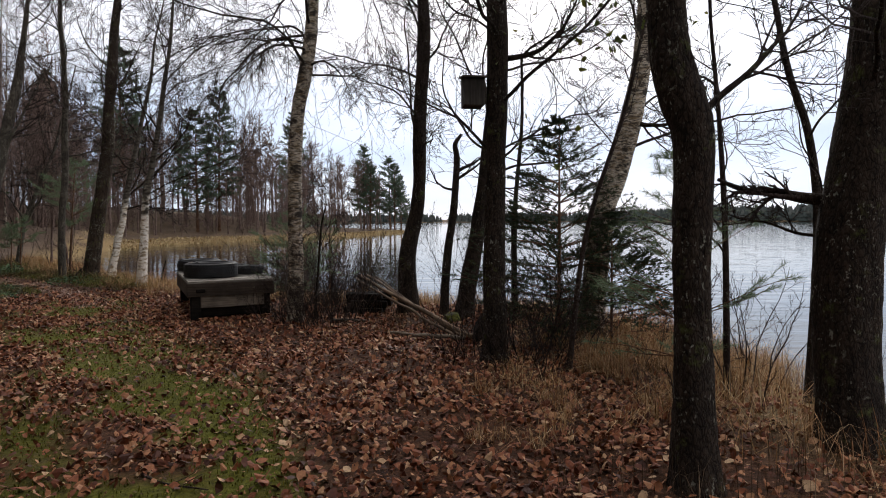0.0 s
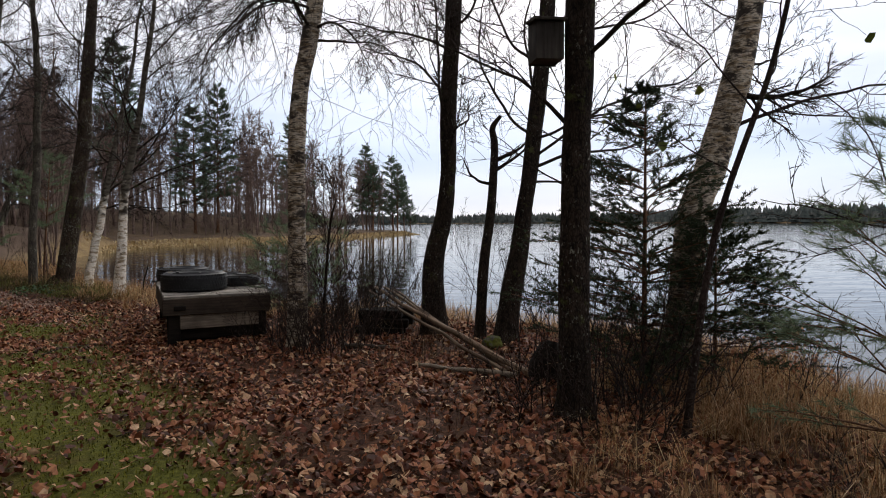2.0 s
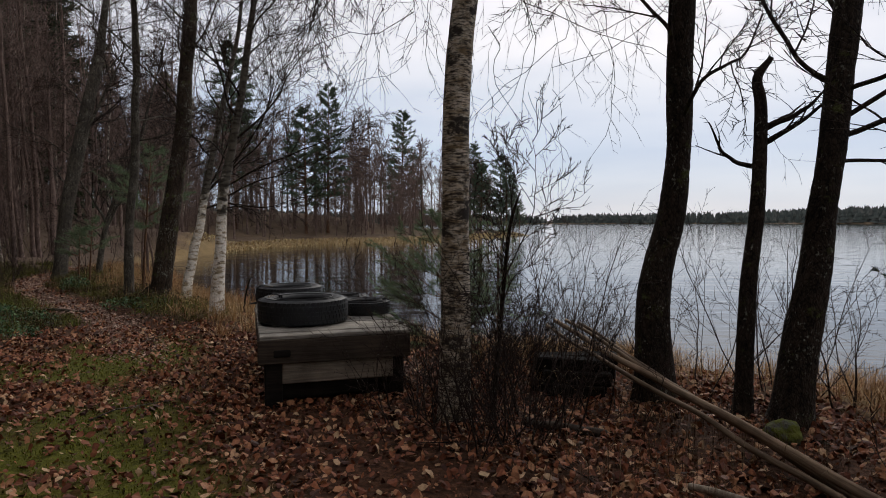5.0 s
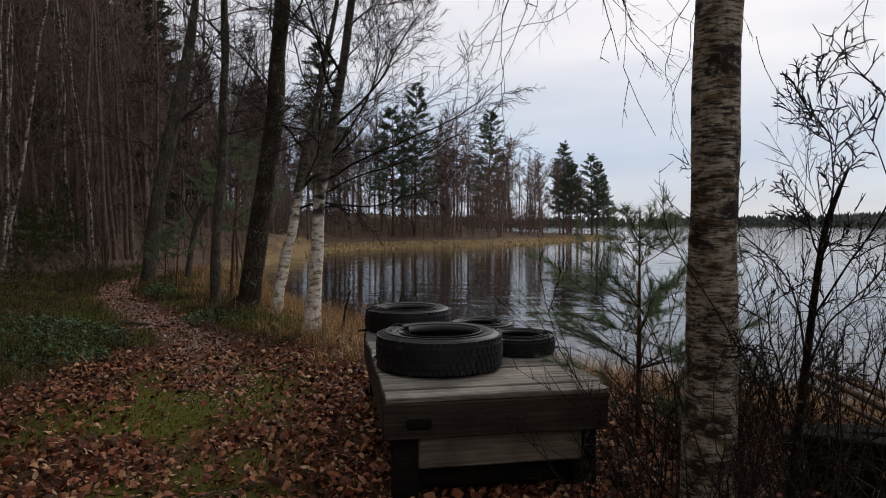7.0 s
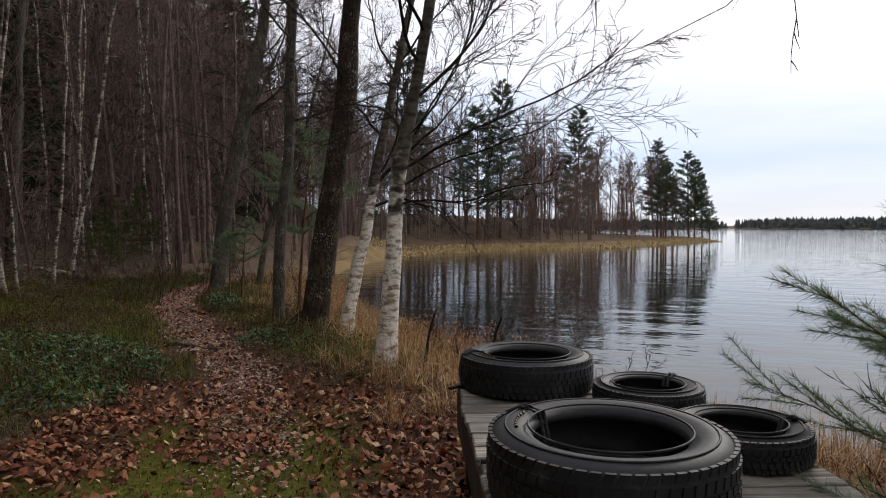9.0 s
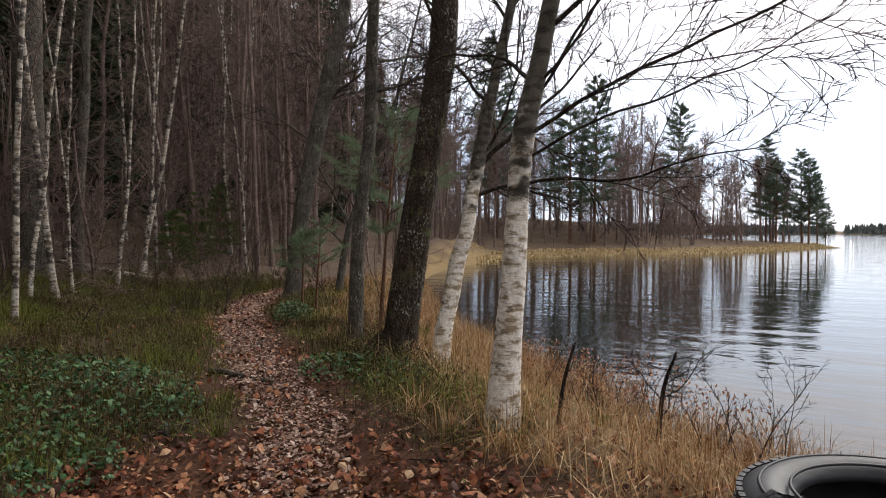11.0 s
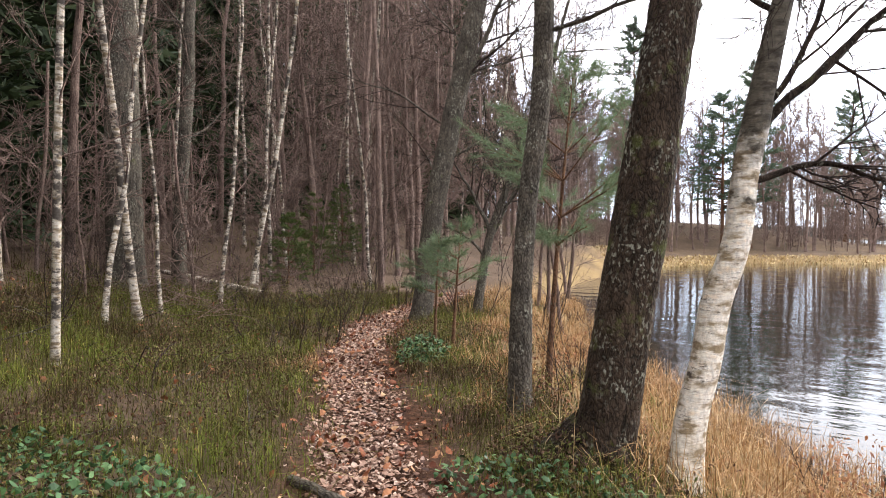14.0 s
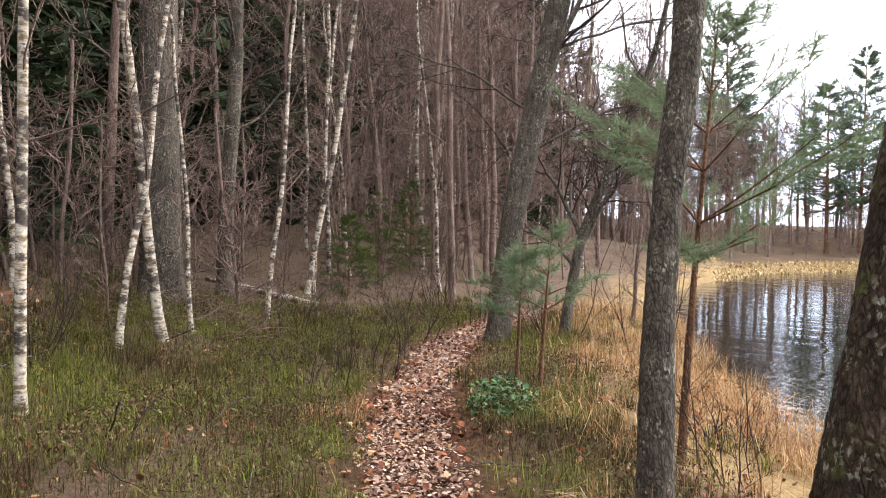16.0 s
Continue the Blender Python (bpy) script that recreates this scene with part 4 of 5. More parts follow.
    bare_tree("alder_tree", "slender grey tree with several long arching limbs by the path",
              [(-12.0, 18.5, 0.15, 0.075), (-11.92, 18.58, 0.8, 0.066), (-11.83, 18.68, 1.45, 0.06), (-11.63, 18.89, 2.2, 0.052), (-11.44, 19.1, 2.9, 0.045), (-11.27, 19.29, 3.6, 0.038)],
              M["oak"], 12, 29, 18, 0.003, limb_z=(1.3, 5), top=5.5, limb_len=(1.4, 2.6), counts=DENSE,
              extra=[((-11.85, 18.66, 1.35), (-12.3, 18.5, 3.2), 0.035), ((-11.85, 18.66, 1.3), (-11.2, 19.2, 2.3), 0.03), ((-11.9, 18.6, 1.0), (-12.6, 18.1, 1.9), 0.026), ((-11.8, 18.7, 1.6), (-10.8, 19.4, 2.9), 0.026), ((-11.7, 18.8, 2.0), (-10.6, 19.5, 2.6), 0.02)])
    bare_tree("alder_tree", "slender dark sapling by the water with crooked branches",
              [(2.9, 5.2, -0.05, 0.04), (2.95, 5.2, 1.2, 0.034), (2.87, 5.2, 1.95, 0.03), (2.72, 5.25, 2.5, 0.026)], M["alder"], 5, 24, 14, 0.001, limb_z=(1.2, 4), top=4.5, limb_len=(0.7, 1.5), counts=((6, 5), (4, 4)))
    bare_tree("alder_tree", "thin bare sapling by the water",
              [(2.08, 4.8, -0.05, 0.026), (2.05, 4.8, 1.2, 0.022), (2.0, 4.82, 2.1, 0.016)], M["twig"], 6, 25, 10, 0.0, limb_z=(0.8, 3), top=3.4, limb_len=(0.5, 1.2), counts=((6, 5), (4, 4)))
    bare_tree("alder_tree", "thin bare sapling beside the nest box tree",
              [(0.86, 7.95, 0.0, 0.04), (0.85, 7.95, 1.2, 0.034), (0.88, 7.95, 1.7, 0.026)], M["alder"], 6, 26, 14, 0.0, limb_z=(1.1, 3), top=3.0, limb_len=(0.5, 1.2), counts=((6, 5), (4, 4)))


def shore_sapling():
    bare_tree("rowan_tree", "crooked dark bare sapling beside the old birch", SAPLING, M["alder"], 9, 28, 14, 0.001, limb_z=(0.5, 1.55), top=1.5, limb_len=(0.5, 1.1), counts=((7, 5), (5, 4), (3, 3)), spread=(0.3, 1.0))


SAPLING = [(-1.68, 8.46, 0.02, 0.0186), (-1.6, 8.44, 0.84, 0.0143), (-1.56, 8.43, 1.25, 0.0118), (-1.53, 8.42, 1.41, 0.0105), (-1.48, 8.41, 1.56, 0.004)]


def wood_edge_trunks():
    bare_tree("oak_tree", "thick grey-brown trunk at the wood's edge", [(-14.75, 14.5, 0.7, 0.245), (-14.77, 14.48, 1.9, 0.222), (-14.78, 14.46, 3.2, 0.214), (-14.8, 14.48, 5.0, 0.2)], M["oak"], 12, 51, 32, 0.009, limb_z=(3.0, 10), top=12, counts=((6, 4), (5, 3), (3, 2)))
    bare_tree("pine_tree", "dead pine trunk with flaking bark in the wood", [(-15.3, 15.5, 0.6, 0.11), (-15.28, 15.52, 1.8, 0.098), (-15.2, 15.6, 3.4, 0.09)], M["oak"], 8, 52, 20, 0.006, limb_z=(2.0, 8), top=10, counts=((5, 4), (4, 3)))
    rng = random.Random(64)
    tubes = []
    for _ in range(330):
        x, y = rng.uniform(-16.4, -12.6), rng.uniform(14.2, 20.0)
        d, left = plan(np.array([x]), np.array([y]))
        if d[0] < 2 or not 1.7 < left[0] < 4.6:
            continue
        a = rng.uniform(0, 2 * math.pi)
        s = shoot(Vector((x, y, gz(x, y) + rng.uniform(0.02, 0.22))), Vector((math.cos(a), math.sin(a), rng.uniform(-0.05, 0.5))).normalized(), rng.uniform(0.4, 1.2), rng.uniform(0.003, 0.008), 6, rng, 0.25, -0.03, 0.4)
        tubes.append(s)
        for lev in ramify(s, rng, ((4, 4), (3, 3)), 0.0, 0.25, 0.45, min_r=0.002):
            tubes += lev
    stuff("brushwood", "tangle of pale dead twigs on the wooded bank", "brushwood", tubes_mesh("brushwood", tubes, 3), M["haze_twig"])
    pole("fallen_log", (-14.9, 16.7, gz(-14.9, 16.7) + 0.07), (-15.9, 15.5, gz(-15.9, 15.5) + 0.12), 0.05, 0.035, M["birch_far"], "pale fallen birch log on the wooded bank", 61, "log")


def shore_bushes():
    """Bare and brown-leaved bushes at the water's edge beside the birches."""
    bare_tree("alder_tree", "low dark crooked alder shoot at the water's edge", [(-4.95, 13.0, 0.0, 0.015), (-4.92, 13.02, 0.3, 0.013), (-4.85, 13.05, 0.55, 0.008)], M["alder"], 6, 54, 10, 0.0, limb_z=(0.15, 0.6), top=0.5, limb_len=(0.3, 0.6), counts=((3, 4), (2, 3)), category="shrub")
    bare_tree("alder_tree", "short broken dark stick at the birch's foot", [(-5.5, 12.75, 0.0, 0.014), (-5.46, 12.77, 0.35, 0.012), (-5.4, 12.8, 0.6, 0.008)], M["alder"], 3, 55, 10, 0.0, limb_z=(0.3, 0.55), top=0.5, limb_len=(0.12, 0.3), counts=((2, 3),), category="shrub")
    for i, (x, y, h) in enumerate(((-5.2, 13.7, 0.55), (-5.6, 14.0, 0.5), (-4.7, 13.5, 0.4), (-6.3, 14.6, 0.45), (2.4, 7.6, 0.6), (2.0, 6.2, 0.6), (-8.9, 16.4, 0.5))):
        shrub("shrub", "low shore bush with withered orange-brown leaves", x, y, 500 + i, 9, h, 0.3)
        rng = np.random.default_rng(600 + i)
        n = 420
        a, r = rng.uniform(0, 2 * np.pi, n), np.sqrt(rng.random(n)) * 0.42
        p = np.stack([np.cos(a) * r, np.sin(a) * r, 0.06 + rng.random(n) ** 0.8 * h * (1.0 - r * 0.9)], 1)
        ob = mesh_object("leaves", leaves_mesh("leaves", p, rng.uniform(0.015, 0.04, n), rng, 0.8, 0.45), M["brown_leaf"], SHRUBS[-1], "withered orange-brown leaves")
        ob["kind"] = "stuff"


def leafy_twigs():
    """The few leaves still on the leaning birch."""
    rng = np.random.default_rng(5)
    root, tw = bare_tree("rowan_tree", "thin sapling with a few late yellow-green leaves",
                         [(1.05, 5.6, 0.0, 0.025), (1.2, 5.55, 1.2, 0.02), (1.5, 5.5, 2.2, 0.016)], M["twig"], 8, 27, 10, 0.0, limb_z=(1.5, 3.6), top=3.8, limb_len=(0.7, 1.5), counts=((6, 5), (3, 4)))
    ends = np.array([t[-1][:3] for t in tw])
    pick = ends[rng.random(len(ends)) < 0.75]
    ob = mesh_object("leaves", leaves_mesh("leaves", pick, rng.uniform(0.045, 0.075, len(pick)), rng, 0.9, 0.75), M["green_leaf"], root, "sparse yellow-green leaves")
    ob["kind"] = "stuff"


SHRUBS = []


def shrub(name, label, x, y, seed, stems, h, spread=0.35, counts=((7, 5), (5, 3)), mat="twig", r=0.008):
    rng = random.Random(seed)
    root = empty(name, (x, y, gz(x, y)))
    tagged(root, label, "shrub", "bare shrubs")
    SHRUBS.append(root)
    st, fine = [], []
    for _ in range(stems):
        a = rng.uniform(0, 2 * math.pi)
        o = Vector((math.cos(a) * spread * rng.random(), math.sin(a) * spread * rng.random(), -0.05))
        d = Vector((math.cos(a) * 0.42, math.sin(a) * 0.42, 1)).normalized()
        s = shoot(o, d, h * rng.uniform(0.6, 1.1), r * rng.uniform(0.4, 1.0), 9, rng, 0.2, 0.02, 0.2)
        st.append(s)
        for lev in ramify(s, rng, counts, 0.04, 0.16, 0.36, min_r=0.002):
            fine += lev
    for s in st:
        mesh_object("stem", tubes_mesh("stem", [s], 6), M[mat], root)
    mesh_object("crown", tubes_mesh("crown", fine, 3), M[mat], root)["kind"] = "stuff"


def shrubs():
    rng = random.Random(77)
    spots = [(-1.45, 8.2, 16, 1.1), (-2.1, 8.15, 10, 0.9), (-1.75, 8.05, 14, 0.8), (-1.6, 8.15, 14, 0.6), (-2.25, 8.8, 7, 1.0), (-1.2, 8.6, 8, 1.3), (-1.0, 8.75, 6, 1.0), (-2.0, 9.3, 7, 1.0), (-1.6, 8.35, 9, 1.5), (-2.15, 8.45, 6, 1.1), (-1.45, 8.9, 8, 1.9), (-1.75, 8.9, 6, 1.3), (0.6, 5.65, 12, 0.6), (0.95, 5.85, 14, 0.8), (1.2, 6.2, 8, 0.8), (0.2, 6.1, 10, 0.6), (1.0, 6.3, 14, 1.1), (0.75, 6.3, 9, 1.3), (0.3, 6.35, 6, 0.9), (1.0, 6.6, 8, 1.5), (0.75, 5.6, 6, 0.7),
             (-0.1, 9.6, 8, 1.5), (0.45, 9.5, 8, 1.6), (0.9, 9.3, 8, 1.5), (1.3, 9.0, 7, 1.4), (1.9, 8.6, 7, 1.5), (-0.9, 10.3, 10, 1.0), (-1.75, 10.0, 18, 0.6), (-1.5, 10.4, 18, 0.7), (-1.55, 9.75, 16, 0.6), (-1.2, 10.7, 16, 0.8), (-1.85, 10.45, 14, 0.5), (-1.4, 11.0, 14, 0.7), (2.6, 6.8, 6, 1.2), (2.6, 5.6, 6, 1.2), (2.2, 4.9, 5, 1.1), (3.0, 4.4, 6, 1.3),
             (1.4, 4.5, 5, 0.5), (-4.5, 12.9, 5, 0.7), (-3.9, 11.7, 4, 0.6), (-8.3, 15.3, 6, 0.9), (-11.8, 18.2, 8, 2.2), (-11.0, 18.6, 7, 2.0),
             (-11.9, 15.4, 8, 0.8), (-12.9, 16.8, 8, 0.9), (-14.0, 17.2, 8, 1.1), (-11.6, 14.6, 6, 0.7), (-13.5, 15.6, 8, 1.0), (-13.9, 18.8, 8, 1.3), (-15.4, 19.5, 9, 1.6), (-12.4, 12.8, 7, 1.1), (-14.6, 14.2, 8, 1.3)]
    for i, (x, y, n, h) in enumerate(spots):
        shrub("shrub", "bare brown shrub of thin upright shoots", x, y, 300 + i, n, h)


def conifers():
    conifer("spruce_tree", "young dark green spruce between the shore trees", (1.22, 6.95), 2.35, 1.1, 41, whorl=0.12, per=7, droop=-0.02, up=1.45, tuft=0.05, needle=(26, 0.032, 0.006), low=0.08, mat="spruce", trunk_r=0.03, sub=8, shape=0.8)
    conifer("spruce_tree", "small dense spruce under the leaning birch", (1.75, 6.85), 1.35, 0.9, 42, whorl=0.10, per=7, droop=-0.02, up=1.45, tuft=0.05, needle=(26, 0.032, 0.006), low=0.08, mat="spruce", trunk_r=0.02, sub=8, shape=0.8)
    conifer("pine_tree", "thin pine sapling with sparse drooping boughs", (1.66, 4.66), 1.8, 0.75, 43, whorl=0.2, per=5, needle=(22, 0.06, 0.0032), low=0.2, trunk_r=0.02, up=1.35, bare=0.15, shape=0.6)
    conifer("pine_tree", "bluish green pine sapling beside the deck", (-2.19, 9.75), 1.38, 0.8, 44, whorl=0.2, per=6, needle=(40, 0.055, 0.0019), low=0.18, trunk_r=0.022, up=1.2, sub=11, shape=0.7, tuft=0.045)
    conifer("pine_tree", "small pine sapling beside the deck", (-1.75, 10.1), 1.35, 0.5, 45, whorl=0.2, per=4, needle=(22, 0.06, 0.0022), low=0.3, trunk_r=0.016, up=1.1)
    conifer("pine_tree", "tall young pine with reddish stem at the lakeside", (-8.74, 15.37), 2.75, 1.0, 46, whorl=0.27, per=5, tuft=0.07, needle=(34, 0.10, 0.003), low=0.42, trunk_r=0.03, up=1.2, sub=7, shape=0.55, lean=(0.0, 0.38), bare=0.12)
    conifer("pine_tree", "small pine sapling in dry grass by the path", (-10.4, 15.8), 1.2, 0.42, 47, lean=(0.1, -0.05), whorl=0.16, per=5, tuft=0.05, needle=(28, 0.075, 0.003), low=0.5, trunk_r=0.02, up=1.2, sub=6)
    conifer("pine_tree", "small pine sapling in dry grass by the path", (-10.27, 15.94), 1.35, 0.46, 48, lean=(0.03, 0.1), whorl=0.16, per=5, tuft=0.05, needle=(28, 0.075, 0.003), low=0.5, trunk_r=0.022, up=1.2, sub=6)
    for x, y, h, seed in ((-15.9, 17.9, 1.3, 141), (-16.7, 19.1, 1.7, 142), (-17.6, 20.6, 1.9, 143), (-14.9, 12.6, 1.1, 144)):
        conifer("spruce_tree", "small yellow-green spruce sapling at the wood's edge", (x, y), h, h * 0.36, seed, whorl=0.13, per=6, up=1.4, tuft=0.06, needle=(22, 0.05, 0.008), low=0.08, mat="young_spruce", trunk_r=0.02, sub=6, shape=0.8)



near_trees()
shore_sapling()
shore_bushes()
leafy_twigs()
shrubs()
conifers()

# ---------------------------------------------------------------- woods on the hill and across the bay


def wood_templates():
    """A few grown trees, copied over the hillside, the bank and an unseen shading belt."""
    out = {}
    kinds = {"bare": "forest_tree", "slim": "birch_tree", "far": "bank_tree", "brush": "thicket_bush"}

    def bare_kind(key, x0, n, h0, bark, counts, min_r, label, group, limbs, zmin, length, r0, ratio=0.5, spread=(0.5, 1.1)):
        out[key] = []
        for i in range(n):
            x, y, h = x0 - i, 26.0, h0 + i * 1.0
            g = gz(x, y)
            ob, _ = bare_tree(kinds[key], label, [(x, y, g, r0), (x + 0.03 * (i - 1.5), y + 0.03, g + 0.9, r0 * 0.94), (x + 0.07 * (i - 1.5), y - 0.02, g + 1.9, r0 * 0.86), (x + 0.10 * (i - 1.5), y + 0.04, g + 3.2, r0 * 0.74)], bark, limbs, 60 + i + int(-x0), 8, 0.0,
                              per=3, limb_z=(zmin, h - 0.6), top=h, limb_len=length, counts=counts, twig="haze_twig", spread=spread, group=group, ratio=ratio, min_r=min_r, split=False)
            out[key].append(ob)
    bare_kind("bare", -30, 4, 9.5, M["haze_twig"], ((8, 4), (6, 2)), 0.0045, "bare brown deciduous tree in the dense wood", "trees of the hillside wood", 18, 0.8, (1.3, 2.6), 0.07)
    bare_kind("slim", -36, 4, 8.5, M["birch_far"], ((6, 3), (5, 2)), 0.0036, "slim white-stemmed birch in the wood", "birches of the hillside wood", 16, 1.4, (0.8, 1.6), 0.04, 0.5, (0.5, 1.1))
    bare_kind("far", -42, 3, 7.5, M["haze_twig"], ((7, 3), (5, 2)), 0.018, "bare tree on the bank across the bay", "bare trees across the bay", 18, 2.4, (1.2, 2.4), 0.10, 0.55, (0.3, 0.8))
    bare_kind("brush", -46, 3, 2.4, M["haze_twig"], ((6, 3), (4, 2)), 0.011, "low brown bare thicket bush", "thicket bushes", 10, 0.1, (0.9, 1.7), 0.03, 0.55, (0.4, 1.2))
    out["spruce"] = [conifer("spruce_tree", "dense dark spruce in the wood", (-50 - 3 * i, 27), 11.0 + i * 1.5, 2.2, 80 + i, whorl=0.5, per=7, droop=-0.05, up=1.65, tuft=0.38, needle=(5, 0.44, 0.11), low=0.03, mat="spruce", trunk_r=0.13, sub=4, shape=0.7,
                             bark="alder", group="spruces of the hillside wood", split=False) for i in range(3)]
    out["pine"] = [conifer("pine_tree", "tall pine with high crown across the bay", (-60 - 3 * i, 27), 10.5 + i * 1.0, 2.3, 90 + i, whorl=0.42, per=6, droop=0.0, up=1.5, tuft=0.17, needle=(9, 0.2, 0.045), low=0.24, mat="far_pine", trunk_r=0.14,
                           sub=9, shape=0.5, group="pines across the bay", split=False) for i in range(3)]
    return out


WOOD = wood_templates()


def plant(kind, x, y, rng, s=(0.85, 1.2), tilt=3):
    ob = rng.choice(WOOD[kind])
    k = rng.uniform(*s)
    c = copy_thing(ob, pose(x, y, gz(x, y) - 0.03, rng.uniform(-tilt, tilt), rng.uniform(-tilt, tilt), rng.uniform(0, 360)))
    c.scale = (k, k, k * rng.uniform(0.92, 1.1))
    return c


def fill(rng, count, xs, ys, ok, kinds, s=(0.85, 1.2), tilt=3):
    """Plants count trees of the weighted kinds where ok(inland, left, x, y) holds."""
    made = 0
    while made < count:
        x, y = rng.uniform(*xs), rng.uniform(*ys)
        d, left = plan(np.array([x]), np.array([y]))
        if ok(d[0], left[0], x, y):
            plant(rng.choices([k for k, _ in kinds], [w for _, w in kinds])[0], x, y, rng, s, tilt)
            made += 1


def woods():
    rng = random.Random(9)
    for x, y, k in ((-11.3, 12.5, 0.85), (-13.15, 13.95, 1.2), (-12.95, 13.5, 0.85), (-13.35, 14.3, 0.6), (-15.4, 16.8, 1.1), (-15.7, 17.1, 0.9), (-16.2, 17.7, 1.0), (-19.2, 22.8, 1.2), (-18.2, 21.8, 0.9), (-14.3, 15.6, 0.8), (-16.5, 16.0, 0.9),
                    (-13.8, 12.2, 1.0), (-14.6, 13.0, 0.9), (-12.5, 11.2, 0.8), (-16.9, 18.6, 0.9), (-20.5, 24.5, 1.0), (-17.5, 15.5, 1.0)):
        plant("slim", x, y, rng, (k, k), 7)
    fill(rng, 84, (-28, -9), (8, 32), lambda d, l, x, y: d > 2 and l > 4.4, (("bare", 8), ("slim", 2)), (0.85, 1.2), 6)
    fill(rng, 40, (-36, -13), (9, 38), lambda d, l, x, y: d > 8 and l > 8.5, (("spruce", 1),), (0.8, 1.3), 2)
    fill(rng, 44, (-20, -9), (11, 26), lambda d, l, x, y: d > 2 and 2.6 < l < 7, (("brush", 1),), (0.35, 0.9), 10)
    for x, y, k in ((-19.0, 13.4, 0.9), (-20.2, 15.2, 1.0), (-18.6, 11.8, 0.9), (-17.6, 10.2, 0.8), (-17.3, 12.9, 0.75), (-16.9, 11.2, 0.7)):
        plant("spruce", x, y, rng, (k, k), 2)
    fill(rng, 22, (-20, -7.5), (3, 10), lambda d, l, x, y: l > 5.5, (("bare", 6), ("spruce", 5)))
    # unseen trees left of the start, added to block skylight from the clearing
    fill(rng, 24, (-22, -5.5), (-8, 7), lambda d, l, x, y: l > 5.0, (("bare", 1), ("spruce", 3)))
    # unseen belt behind the start, added so the near trunks turn darker
    fill(rng, 34, (-18, 3.2), (-16, -4), lambda d, l, x, y: True, (("bare", 1), ("spruce", 3)))
    # wood behind the head of the bay
    fill(rng, 62, (-32, -14), (19, 42), lambda d, l, x, y: d > 2.2 and l > 1.2, (("bare", 8), ("slim", 1.5)), (0.9, 1.3), 5)
    fill(rng, 8, (-38, -24), (28, 46), lambda d, l, x, y: d > 11, (("spruce", 1),), (0.9, 1.25), 2)
    # strip of wood beyond the path along the bay
    fill(rng, 16, (-24, -11), (20, 38), lambda d, l, x, y: 1.5 < d < 6, (("far", 2), ("slim", 1), ("brush", 1)), (0.7, 1.0))
    # bank across the bay
    fill(rng, 105, (-40, -4), (38, 84), lambda d, l, x, y: 3 < d < 17, (("far", 8), ("pine", 0.35)), (0.7, 1.15))
    fill(rng, 170, (-36, -4), (38, 84), lambda d, l, x, y: 2.6 < d < 14, (("brush", 1),), (0.6, 1.35))
    fill(rng, 14, (-70, -30), (36, 70), lambda d, l, x, y: d > 16, (("spruce", 1),), (0.9, 1.2))
    for x, y, k in ((-11.6, 19.9, 0.5), (-12.9, 21.6, 0.55), (-13.4, 23.6, 0.6), (-10.9, 19.2, 0.42), (-14.6, 25.5, 0.6)):
        plant("bare", x, y, rng, (k, k), 8)
    for x, y, k in ((-9.6, 80, 0.82), (-8.6, 78, 0.7), (-6.6, 82, 0.84), (-6.0, 81.2, 0.72), (-5.3, 83.0, 0.52), (-4.6, 83.7, 0.4), (-20.5, 55, 0.95), (-19.2, 56.5, 0.88)):
        plant("pine", x, y, rng, (k, k), 1)


woods()


def far_shore():
    """Wooded shore far over the lake: many small dark conifers, haze in their colour."""
    rng = np.random.default_rng(31)
    vs, ts, base = [], [], 0
    line = SHORE[28:38]
    count = 0
    for (ax, ay), (bx, by) in zip(line[:-1], line[1:]):
        ll = math.hypot(bx - ax, by - ay)
        nx, ny = (by - ay) / ll, -(bx - ax) / ll
        for _ in range(int(ll / 0.42)):
            t, off = rng.random(), rng.uniform(4, 45)
            x, y = ax + (bx - ax) * t - nx * off, ay + (by - ay) * t - ny * off
            h, r = rng.uniform(5, 8.5) + off * 0.04, rng.uniform(1.8, 3.6)
            z0 = WATER + 0.4 + 0.03 * off
            for k in range(4):
                zb, zt = z0 + h * k * 0.22, z0 + h * min(1.0, 0.42 + k * 0.22)
                rr = r * (1 - k * 0.2)
                a = np.arange(6) * np.pi / 3 + rng.random()
                v = np.stack([x + np.cos(a) * rr * rng.uniform(0.7, 1.2, 6), y + np.sin(a) * rr * rng.uniform(0.7, 1.2, 6), zb + rng.uniform(-0.4, 0.4, 6)], 1)
                vs.append(np.vstack([v, [[x, y, zt]]]))
                ts.append(base + np.array([[i, (i + 1) % 6, 6] for i in range(6)]))
                base += 7
            count += 1
    ob = mesh_object("far_woods", np_mesh("far_woods", np.concatenate(vs), None, np.concatenate(ts), False), M["far"])
    tagged(ob, "dark conifer woods along the far lake shore", "woods", kind="stuff")


far_shore()

# ---------------------------------------------------------------- timber deck with tyres


def deck_frame():
    return Matrix(((0.9026, -0.4305, 0, -3.35), (0.4305, 0.9026, 0, 8.56), (0, 0, 1, 0.0), (0, 0, 0, 1)))


